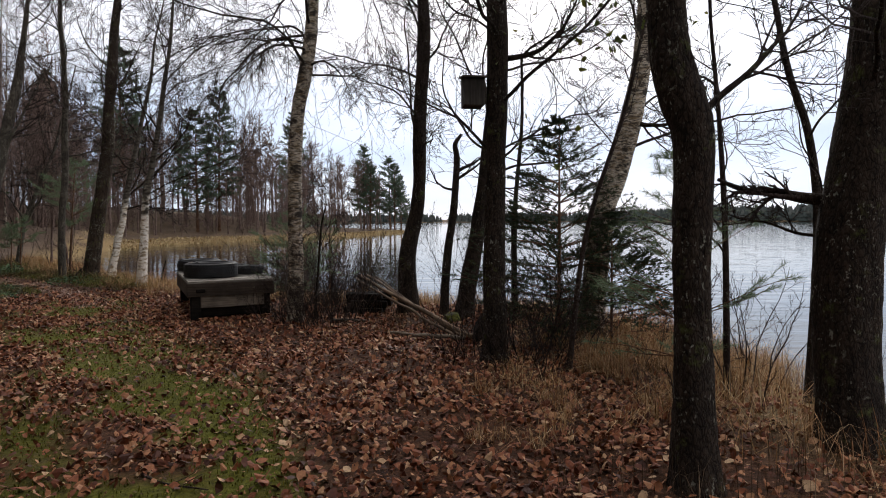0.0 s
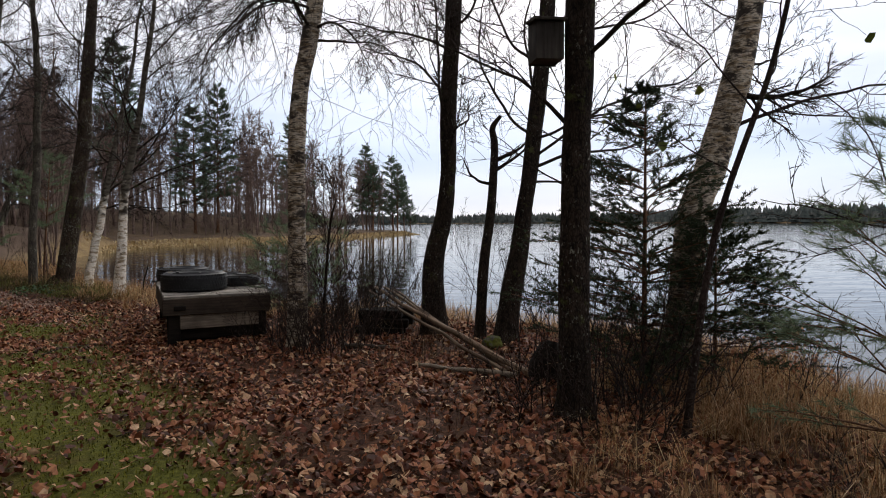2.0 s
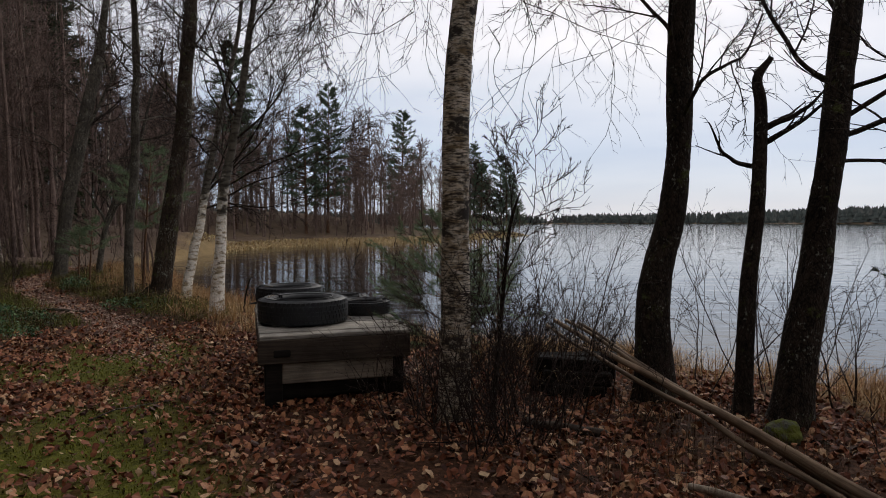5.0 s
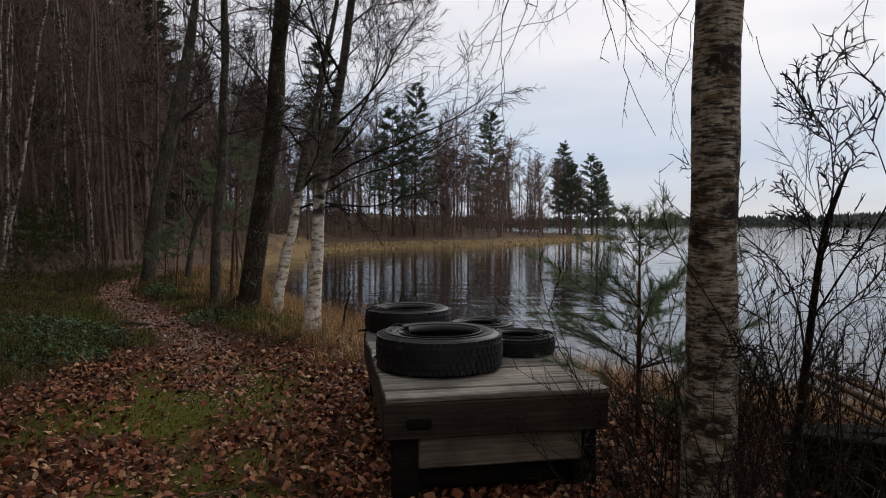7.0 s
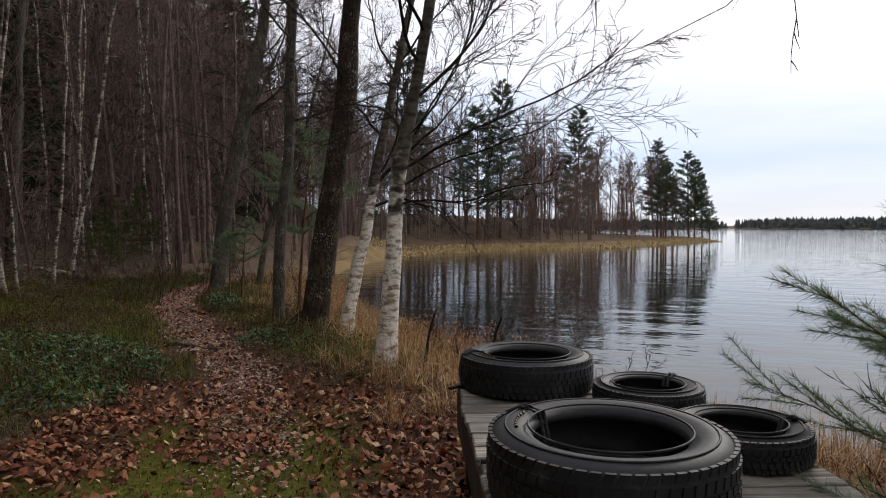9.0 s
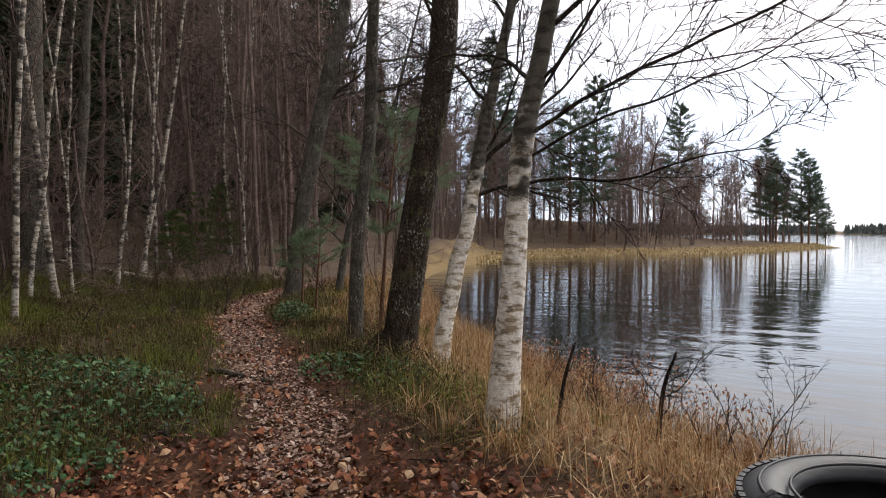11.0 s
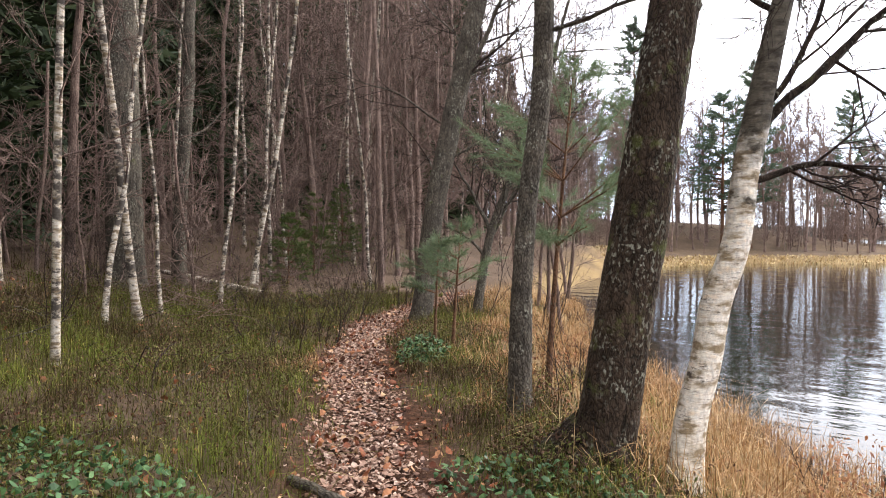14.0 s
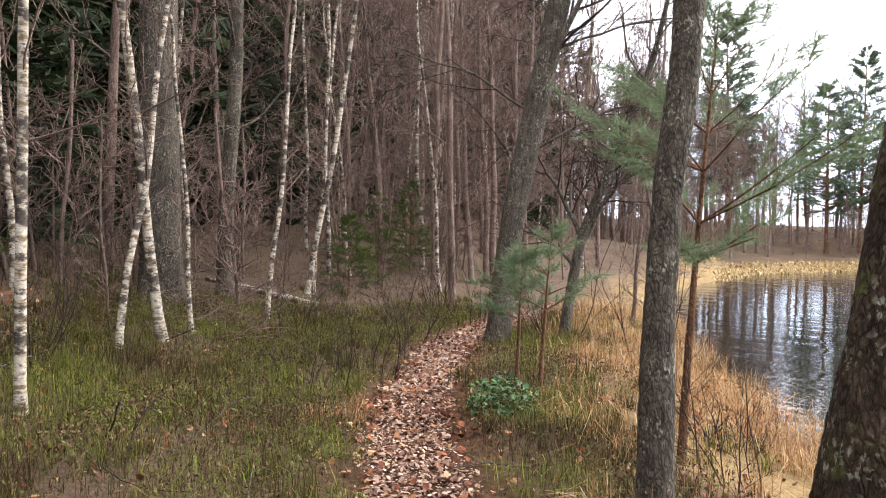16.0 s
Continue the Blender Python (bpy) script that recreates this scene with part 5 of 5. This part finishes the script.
def build_deck():
    """Old jetty section ashore: plank top on a boarded frame."""
    rng = random.Random(3)
    root = new("jetty_section")
    root.matrix_basis = deck_frame()
    tagged(root, "weathered grey timber jetty section standing ashore with tyres on it", "jetty")
    W, L, top, g = 1.12, 2.12, 0.55, 0.02
    n = 15
    w = L / n
    for i in range(n):
        part("plank", bevel_box((W + 0.01 + rng.uniform(-0.015, 0.015), w - 0.013 - rng.uniform(0, 0.006), 0.03), (W / 2 + 0.015 + rng.uniform(-0.008, 0.008), w * (i + 0.5), top - 0.015 + rng.uniform(-0.005, 0.004)), 0.005, 0.003, rng), M["deck"], root)
    face = part("front_board", bevel_box((W, 0.035, 0.17), (W / 2, 0.02, top - 0.118), 0.005, 0.003, rng), M["board"], root)
    part("front_board", bevel_box((W - 0.3, 0.04, 0.15), (W / 2 + 0.02, 0.05, top - 0.285), 0.006, 0.004, rng), M["pale_board"], root, "paler lower board")
    for s in (0.03, W - 0.03):
        part("side_board", bevel_box((0.04, L - 0.06, 0.19), (s, L / 2 + 0.02, top - 0.13), 0.005, 0.003, rng), M["board"], root)
    part("back_board", bevel_box((W - 0.1, 0.035, 0.19), (W / 2, L - 0.03, top - 0.13), 0.005, 0.003, rng), M["board"], root)
    for x, y in ((0.11, 0.1), (W - 0.11, 0.1), (0.11, L - 0.15), (W - 0.11, L - 0.15)):
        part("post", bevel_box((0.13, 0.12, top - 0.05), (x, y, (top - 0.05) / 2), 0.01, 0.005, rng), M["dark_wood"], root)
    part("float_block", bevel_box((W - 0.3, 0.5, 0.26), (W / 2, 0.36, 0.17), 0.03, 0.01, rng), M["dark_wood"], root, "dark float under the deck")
    part("bracket", bevel_box((0.12, 0.02, 0.05), (0.17, -0.006, top - 0.13), 0.008), M["dark_wood"], face)


def tyre_profile(D, w):
    R, ri = D / 2, D * 0.31
    h = w / 2
    return [(ri, -h * 0.62), (ri + 0.012, -h * 0.80), (ri + 0.05, -h * 0.97), ((R + ri) / 2 + 0.01, -h), (R - 0.035, -h * 0.93), (R - 0.012, -h * 0.80), (R, -h * 0.6), (R + 0.001, -h * 0.2), (R + 0.001, h * 0.2), (R, h * 0.6),
            (R - 0.012, h * 0.80), (R - 0.035, h * 0.93), ((R + ri) / 2 + 0.01, h), (ri + 0.05, h * 0.97), (ri + 0.012, h * 0.80), (ri, h * 0.62), (ri + 0.018, h * 0.5), ((R + ri) / 2, h * 0.82), (R - 0.03, h * 0.6), (R - 0.025, 0), (R - 0.03, -h * 0.6), ((R + ri) / 2, -h * 0.82), (ri + 0.018, -h * 0.5)]


def build_tyre(name, label, D, w, place, rz, tilt=(0, 0), rope=True):
    root = new(name)
    root.matrix_basis = pose(*place, tilt[0], tilt[1], rz)
    tagged(root, label, "tyre", "old tyres on the jetty section")
    prof = np.array(tyre_profile(D, w))
    n, k = 72, len(tyre_profile(D, w))
    a = np.arange(n) * 2 * np.pi / n
    v = np.stack([np.cos(a)[:, None] * prof[None, :, 0], np.sin(a)[:, None] * prof[None, :, 0], np.broadcast_to(prof[None, :, 1] + w / 2, (n, k))], -1).reshape(-1, 3)
    i = np.arange(n)[:, None] * k
    i2 = (np.arange(n)[:, None] + 1) % n * k
    j = np.arange(k)[None, :]
    j2 = (j + 1) % k
    q = np.stack([i + j, i2 + j, i2 + j2, i + j2], -1).reshape(-1, 4)
    body = mesh_object("carcass", np_mesh("carcass", v, q), M["rubber"], root)
    # tread blocks in five rows
    R, bv, bq, b = D / 2, [], [], 0
    m = 62
    for row, (z0, z1) in enumerate(((0.08, 0.2), (0.25, 0.41), (0.45, 0.55), (0.59, 0.75), (0.8, 0.92))):
        for s in range(m):
            t0 = (s + (0.5 if row % 2 else 0)) * 2 * np.pi / m
            t1 = t0 + 2 * np.pi / m * 0.74
            sk = 0.015 * (row - 2)
            c = []
            for rr in (R - 0.012, R + (0.006 if 0 < row < 4 else 0.001)):
                for t, z in ((t0, z0), (t1, z0), (t1 + sk, z1), (t0 + sk, z1)):
                    c.append((rr * np.cos(t), rr * np.sin(t), z * w))
            bv += c
            bq += [[b + 4, b + 5, b + 6, b + 7], [b, b + 1, b + 5, b + 4], [b + 1, b + 2, b + 6, b + 5], [b + 2, b + 3, b + 7, b + 6], [b + 3, b, b + 4, b + 7]]
            b += 8
    ob = mesh_object("tread", np_mesh("tread", np.array(bv), np.array(bq), None, False), M["rubber"], body, "worn tread blocks")
    ob["kind"] = "stuff"
    ring = [[(math.cos(t) * rr, math.sin(t) * rr, w * 0.995, 0.004) for t in np.linspace(0, 2 * math.pi, 49)] for rr in (D * 0.335, D * 0.43)]
    mesh_object("sidewall_rib", tubes_mesh("sidewall_rib", ring, 5), M["rubber"], body)
    if D > 0.6:
        marks = [[(math.cos(t) * D * 0.385, math.sin(t) * D * 0.385, w * 1.0, 0.0), (math.cos(t) * D * 0.385, math.sin(t) * D * 0.385, w * 1.0, 0.006), (math.cos(t + 0.05) * D * 0.385, math.sin(t + 0.05) * D * 0.385, w * 1.0, 0.006)] for t in np.arange(0.2, 0.75, 0.09)]
        mesh_object("raised_mark", tubes_mesh("raised_mark", marks, 4), M["pale_board"], body, "worn pale raised lettering bars")["kind"] = "stuff"
    if rope:
        rr = [(D * 0.30, 0, w * 0.55), (D * 0.33, 0, w * 0.98), (D * 0.42, 0.005, w * 1.04), (D * 0.495, 0.01, w * 0.9), (D * 0.515, 0.02, w * 0.5), (D * 0.50, 0.0, w * 0.1), (D * 0.52, 0.03, 0.012), (D * 0.6, 0.08, 0.012)]
        mesh_object("rope", tubes_mesh("rope", [[(*p, 0.009) for p in rr], [(p[0], p[1] + 0.022, p[2], 0.008) for p in rr[:-1]]], 6), M["rope"], root, "frayed dark rope")
    return root


M["rope"] = wood_mat("old_rope", (0.02, 0.02, 0.022), (0.075, 0.075, 0.08), "z")
build_deck()
DECK = 0.551
build_tyre("tyre", "large worn black tyre lying flat on grey planks", 0.72, 0.205, (-3.30, 9.33, DECK), 160)
build_tyre("tyre", "worn black tyre with rope lying at the deck's edge", 0.65, 0.18, (-3.90, 10.53, DECK), 205)
build_tyre("tyre", "small flat grey-black tyre lying on the deck", 0.48, 0.10, (-3.30, 10.42, DECK), 60)
build_tyre("tyre", "tilted black tyre at the deck's edge", 0.46, 0.12, (-2.93, 9.86, DECK), 20)

# ---------------------------------------------------------------- clearing: poles, timber, nest box


def pole(name, a, b, r0, r1, mat, label, seed, category="pole", group=""):
    """One tapered, slightly bent pole from a to b."""
    rng = random.Random(seed)
    a, b = Vector(a), Vector(b)
    ln = (b - a).length
    line = smooth_line([(rng.uniform(-0.012, 0.012), rng.uniform(-0.012, 0.012), ln * i / 8, r0 + (r1 - r0) * i / 8) for i in range(9)], 5)
    line = np.vstack([[line[0, 0], line[0, 1], line[0, 2] - 0.001, 0.002], line, [line[-1, 0], line[-1, 1], line[-1, 2] + 0.001, 0.002]])
    made = mesh_object(name, trunk_mesh(line, 12, 0.0012, seed, 0.0), mat)
    made.matrix_basis = Matrix.Translation(a) @ (b - a).to_track_quat("Z", "Y").to_matrix().to_4x4()
    tagged(made, label, category, group)
    return made


def clearing_things():
    g = "poles leaning on the timber stack"
    lab = "long peeled wooden pole leaning on the timber stack"
    pole("pole", (0.33, 7.08, 0.045), (-1.25, 9.88, 0.50), 0.03, 0.019, M["pole"], lab, 1, group=g)
    pole("pole", (0.24, 7.16, 0.03), (-1.14, 9.93, 0.51), 0.019, 0.014, M["pole"], lab, 2, group=g)
    pole("pole", (0.14, 7.25, 0.03), (-1.31, 9.82, 0.47), 0.019, 0.014, M["pole"], lab, 3, group=g)
    pole("pole", (0.17, 7.35, 0.03), (-1.04, 9.96, 0.48), 0.018, 0.013, M["pole"], lab, 4, group=g)
    pole("pole", (0.2, 7.05, 0.05), (-0.62, 7.52, 0.05), 0.024, 0.018, M["pale_board"], "short grey pole lying in the leaves", 5)
    pole("plank", (-1.45, 8.46, 0.045), (-0.95, 8.28, 0.045), 0.03, 0.03, M["board"], "short old timber lying on leaves", 6, "timber")
    rng = random.Random(8)
    cx, cy = -1.12, 9.5
    z = gz(cx, cy)
    for lay in range(3):
        for k in range(3 if lay < 2 else 2):
            ln = rng.uniform(0.42, 0.68)
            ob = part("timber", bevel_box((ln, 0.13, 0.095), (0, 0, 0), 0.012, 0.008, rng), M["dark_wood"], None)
            ob.matrix_basis = pose(cx + rng.uniform(-0.05, 0.05), cy - 0.16 + 0.15 * k + 0.03 * lay, z + 0.045 + 0.1 * lay, rng.uniform(-3, 3), rng.uniform(-2, 2), rng.uniform(-16, 16))
            tagged(ob, "dark rotting sawn timber in a low stack", "timber", "stacked timbers")
    # stump
    line = smooth_line([(0, 0, -0.05, 0.19), (0, 0, 0.08, 0.17), (0.01, 0, 0.15, 0.155), (0.015, 0, 0.2, 0.13), (0.015, 0.01, 0.19, 0.06), (0.015, 0.01, 0.17, 0.01)], 5)
    st = mesh_object("stump", trunk_mesh(line, 48, 0.022, 5, 0.15), M["dark_wood"])
    st.matrix_basis = pose(0.5, 7.08, gz(0.5, 7.08))
    tagged(st, "black rotten tree stump among dry grass", "stump")
    bm = bmesh.new()
    bmesh.ops.create_icosphere(bm, subdivisions=4, radius=1)
    for v in bm.verts:
        k = 1 + 0.25 * noise.noise(v.co * 1.4) + 0.06 * noise.noise(v.co * 5)
        v.co = Vector((v.co.x * 0.11 * k, v.co.y * 0.09 * k, v.co.z * 0.09 * k))
    rock = part("stone", bm, M["stone"], None)
    rock.matrix_basis = pose(0.11, 8.37, gz(0.11, 8.37) + 0.05)
    tagged(rock, "small mossy stone at the foot of an alder", "stone")


def nest_box():
    root = empty("nest_box", (0.27, 5.93, 2.33), 8)
    root.scale = (0.83, 0.83, 0.83)
    tagged(root, "weathered wooden nest box fixed to an alder trunk", "nest box")
    part("front", bevel_box((0.22, 0.018, 0.28), (0, -0.10, 0.15), 0.002), M["box_wood"], root)
    part("back", bevel_box((0.22, 0.018, 0.32), (0, 0.10, 0.16), 0.002), M["box_wood"], root)
    part("side", bevel_box((0.018, 0.18, 0.29), (-0.1, 0, 0.155), 0.002), M["box_wood"], root)
    part("side", bevel_box((0.018, 0.18, 0.29), (0.1, 0, 0.155), 0.002), M["box_wood"], root)
    part("floor", bevel_box((0.18, 0.18, 0.018), (0, 0, 0.02), 0.002), M["box_wood"], root)
    roof = bevel_box((0.26, 0.27, 0.022), (0, -0.01, 0), 0.003)
    bmesh.ops.rotate(roof, verts=roof.verts, cent=(0, 0, 0), matrix=Matrix.Rotation(radians(7), 3, "X"))
    bmesh.ops.translate(roof, verts=roof.verts, vec=(0, 0, 0.32))
    part("roof", roof, M["box_wood"], root)


def path_roots():
    pole("tree_root", (-8.49, 12.61, gz(-8.49, 12.61) + 0.012), (-7.80, 12.66, gz(-7.80, 12.66) + 0.012), 0.026, 0.018, M["oak"], "worn tree root crossing the footpath", 62, "root", "roots on the path")
    pole("tree_root", (-7.40, 11.36, gz(-7.40, 11.36) + 0.012), (-7.46, 11.90, gz(-7.46, 11.90) + 0.012), 0.03, 0.02, M["oak"], "worn mossy tree root on the footpath", 63, "root", "roots on the path")


clearing_things()
path_roots()
wood_edge_trunks()
nest_box()

# ---------------------------------------------------------------- ground cover


def scatter(n, x0, x1, y0, y1, keep, rng):
    """n places in a rectangle kept with the chance that keep(moss, heath, dry, d, left, x, y) gives."""
    out, have = [], 0
    for _ in range(60):
        x, y = rng.uniform(x0, x1, n), rng.uniform(y0, y1, n)
        moss, heath, dry, d, left = zones(x, y)
        k = rng.random(n) < keep(moss, heath, dry, d, left, x, y)
        z = height_from(x, y, d, left)[k]
        out.append(np.stack([x[k], y[k], z], 1))
        have += k.sum()
        if have >= n:
            break
    return np.concatenate(out)[:n]


def ground_cover():
    rng = np.random.default_rng(12)
    land = lambda d: d > 0.5
    p = scatter(105000, -15, 3.8, -1.5, 22, lambda m, h, dr, d, l, x, y: land(d) * (1 - 0.68 * m) * (1 - 0.94 * h) * (1 - 0.8 * step(y, 10.5, 12.5) * (np.abs(l) < 0.9)) * (1 - 0.8 * dr) * (0.35 + 0.65 * step(lumps(x, y, 2.7, 9), -0.7, 0.2)), rng)
    p[:, 2] += rng.uniform(0.004, 0.03, len(p))
    stuff("leaf_litter", "brown and tan fallen leaves covering the ground", "leaves", leaves_mesh("leaf_litter", p, 0.016 + 0.052 * rng.random(len(p)) ** 1.5, rng, 0.6, 0.72), M["litter"])
    p = scatter(26000, -15.5, -5, 9.5, 22, lambda m, h, dr, d, l, x, y: np.clip(1.25 - (np.abs(l + 0.10 * lumps(x, y, 3.1, 4)) - 0.12) / 0.2, 0.015, 1.0) * (np.abs(l) < 2.2) * step(y, 9.5, 11.5), rng)
    p[:, 2] += rng.uniform(0.004, 0.016, len(p))
    stuff("path_leaves", "trodden pale brown leaves on the footpath", "leaves", leaves_mesh("path_leaves", p, 0.012 + 0.034 * rng.random(len(p)) ** 1.4, rng, 0.24), M["path_leaf"])
    p = scatter(14000, -12, 1, 1, 13, lambda m, h, dr, d, l, x, y: land(d) * m, rng)
    stuff("moss", "low green moss and grass in the clearing", "moss", blades_mesh("moss", p, rng.uniform(0.01, 0.03, len(p)), rng.uniform(0.004, 0.008, len(p)), 0.6, rng), M["moss"])
    p = scatter(105000, -15, -5.5, 9.5, 20.5, lambda m, h, dr, d, l, x, y: land(d) * (1 - 0.8 * dr) * h * (l < 3.8) * (l > -1.5) * (0.45 + 0.55 * step(lumps(x, y, 1.4, 5) + 0.5 * lumps(x, y, 4.0, 2), -0.8, 0.3)), rng)
    stuff("heath_grass", "tussocky green-brown grass and heather along the path", "grass", blades_mesh("heath_grass", p, rng.uniform(0.05, 0.2, len(p)) * (0.85 + 0.4 * lumps(p[:, 0], p[:, 1], 2.2, 6)), rng.uniform(0.0025, 0.005, len(p)), 1.15, rng, 0.7), M["heath"])
    p = scatter(62000, -15, -5.5, 9.5, 20, lambda m, h, dr, d, l, x, y: land(d) * (1 - dr) * h * step(lumps(x, y, 1.7, 15) + 0.5 * lumps(x, y, 4.6, 2), -0.3, 0.3) * np.exp(-np.clip(np.abs(l) - 3, 0, 20) / 2.5), rng)
    p[:, 2] += rng.random(len(p)) ** 0.7 * (0.17 + 0.09 * lumps(p[:, 0], p[:, 1], 3.3, 8))
    stuff("heather", "low bushy brown-green heather beside the path", "heather", leaves_mesh("heather", p, rng.uniform(0.012, 0.034, len(p)), rng, 0.9, 0.35), M["heather"])
    p = scatter(14000, -22, -3, 0, 26, lambda m, h, dr, d, l, x, y: land(d) * h * (l > 2.5), rng)
    stuff("wood_floor_grass", "thin grass on the floor of the wood", "grass", blades_mesh("wood_floor_grass", p, rng.uniform(0.06, 0.2, len(p)), rng.uniform(0.004, 0.009, len(p)), 0.8, rng), M["heath"])
    p = scatter(26000, -14, 4, 3, 24, lambda m, h, dr, d, l, x, y: (d > -0.15) * dr * (d < 2.2) * step(lumps(x, y, 2.1, 8), -0.7, 0.4), rng)
    stuff("dry_grass", "orange-brown dry grass along the shore", "grass", blades_mesh("dry_grass", p, rng.uniform(0.12, 0.40, len(p)), rng.uniform(0.003, 0.006, len(p)), 1.15, rng, 0.75), M["dry"])
    p = scatter(7000, -26, -3, 36, 86, lambda m, h, dr, d, l, x, y: (d > -0.5) * (d < 1.8), rng)
    stuff("reeds", "pale yellow reeds along the bank of the bay", "reeds", blades_mesh("reeds", p, rng.uniform(0.05, 0.17, len(p)), rng.uniform(0.04, 0.09, len(p)), 0.6, rng), M["pale"])
    p = scatter(2500, -6, 3.6, 2, 12, lambda m, h, dr, d, l, x, y: land(d) * step(-l, 1.6, 2.6) * (1 - dr) * step(lumps(x, y, 2.4, 3), -0.2, 0.6), rng)
    stuff("dead_stalks", "thin brown dead stalks among the leaves", "stalks", blades_mesh("dead_stalks", p, rng.uniform(0.08, 0.32, len(p)), rng.uniform(0.002, 0.004, len(p)), 0.5, rng), M["stalk"])


def evergreen_patch(name, label, x, y, rx, ry, n, h, seed):
    rng = np.random.default_rng(seed)
    a, r = rng.uniform(0, 2 * np.pi, n), np.sqrt(rng.random(n))
    px, py = x + np.cos(a) * r * rx, y + np.sin(a) * r * ry
    z = ground_z(px, py)
    p = np.stack([px, py, z + rng.uniform(0.03, h, n) * (1.1 - r * 0.5)], 1)
    ob = mesh_object(name, leaves_mesh(name, p, rng.uniform(0.02, 0.052, n), rng, 0.55, 0.62), M["berry"])
    tagged(ob, label, "plants", kind="stuff")


ground_cover()


def tussocks(name, label, count, x0, x1, y0, y1, keep, blades, h, w, mat, seed, lean=0.9):
    """Fanned clumps of grass, many to one mesh."""
    rng = np.random.default_rng(seed)
    c = scatter(count, x0, x1, y0, y1, keep, rng)
    big = np.repeat(rng.uniform(0.6, 1.25, len(c)), blades)
    p = np.repeat(c, blades, 0)
    p[:, :2] += rng.normal(0, 0.045, (len(p), 2)) * big[:, None]
    p[:, 2] -= 0.01
    stuff(name, label, "grass", blades_mesh(name, p, rng.uniform(h * 0.5, h, len(p)) * big, rng.uniform(w * 0.6, w, len(p)), lean, rng, 0.7), mat)


tussocks("grass_tussocks", "tufts of green and straw grass beside the path", 420, -16, -5, 9, 22, lambda m, h, dr, d, l, x, y: (d > 0.6) * h * np.exp(-np.clip(np.abs(l) - 2, 0, 20) / 2.5), 60, 0.24, 0.005, M["heath"], 71)
tussocks("verge_tussocks", "grass tufts on the verge of the clearing", 160, -9, -2.5, -1, 9, lambda m, h, dr, d, l, x, y: h * np.exp(-np.clip(l - 2.5, 0, 20) / 2.0), 50, 0.2, 0.006, M["heath"], 74)
tussocks("straw_tussocks", "straw-coloured drooping grass tufts near the shore", 110, -13, 3.4, 2, 20, lambda m, h, dr, d, l, x, y: (d > 0.3) * (d < 2.6) * step(-l, 0.6, 1.2), 70, 0.36, 0.005, M["dry"], 72, 1.2)
tussocks("straw_tuft", "single drooping straw-coloured tuft by the path", 3, -10.85, -10.45, 14.05, 14.4, lambda m, h, dr, d, l, x, y: np.ones(len(x)), 90, 0.3, 0.005, M["dry"], 73, 1.2)


def fallen_sticks(seed, count, xs, ys, ok, high, label):
    """Thin dead sticks lying in the leaves or propped in the heath."""
    rng = random.Random(seed)
    made = 0
    while made < count:
        x, y = rng.uniform(*xs), rng.uniform(*ys)
        d, left = plan(np.array([x]), np.array([y]))
        if not ok(d[0], left[0]):
            continue
        z, a, ln = gz(x, y), rng.uniform(0, 2 * math.pi), rng.uniform(0.2, 0.8)
        s = shoot(Vector((0, 0, 0.012)), Vector((math.cos(a), math.sin(a), rng.uniform(0.0, 3 * high))).normalized(), ln, rng.uniform(0.003, 0.009), 7, rng, 0.22, 0.0, 0.4)
        s = [(px, py, max(0.008, min(pz, 0.05 + high)), r) for px, py, pz, r in s]
        tubes = [s] + [t for lev in ramify(s, rng, ((2, 4),), 0.0, 0.2, 0.4) for t in lev]
        ob = mesh_object("fallen_stick", tubes_mesh("fallen_stick", tubes, 5), M["oak"] if rng.random() < 0.5 else M["twig"])
        ob.matrix_basis = pose(x, y, z)
        tagged(ob, label, "stick", "fallen sticks")
        made += 1


fallen_sticks(21, 46, (-11, 3), (1.5, 16), lambda d, left: d > 1.2, 0.0, "thin dead stick lying on fallen leaves")
fallen_sticks(22, 60, (-15, -7), (10.5, 18.5), lambda d, left: d > 1.5 and 0.6 < left < 3.6, 0.25, "thin grey dead stick propped in the heath")
tussocks("shore_tussocks", "orange-brown drooping grass tufts under the leaning birch", 70, 1.2, 2.8, 5.4, 8.2, lambda m, h, dr, d, l, x, y: (d > 0.2) * 1.0, 70, 0.42, 0.005, M["dry"], 75, 1.1)
tussocks("clearing_tussocks", "withered grass tufts among the fallen leaves", 26, 0.2, 1.9, 3.6, 5.6, lambda m, h, dr, d, l, x, y: (d > 0.5) * 1.0, 50, 0.26, 0.004, M["dry"], 76, 1.3)
evergreen_patch("evergreen_plants", "low dark green leafy plants beside the path", -8.7, 11.3, 1.35, 0.9, 3300, 0.2, 1)
evergreen_patch("evergreen_plants", "low dark green leafy plants beside the path", -7.4, 10.6, 0.5, 0.4, 700, 0.12, 2)
evergreen_patch("evergreen_plants", "clump of dark glossy leaves at the path's edge", -10.02, 15.22, 0.26, 0.25, 600, 0.28, 3)
evergreen_patch("evergreen_plants", "low leafy plants at the alder's foot", -7.3, 13.2, 0.7, 0.4, 700, 0.12, 4)
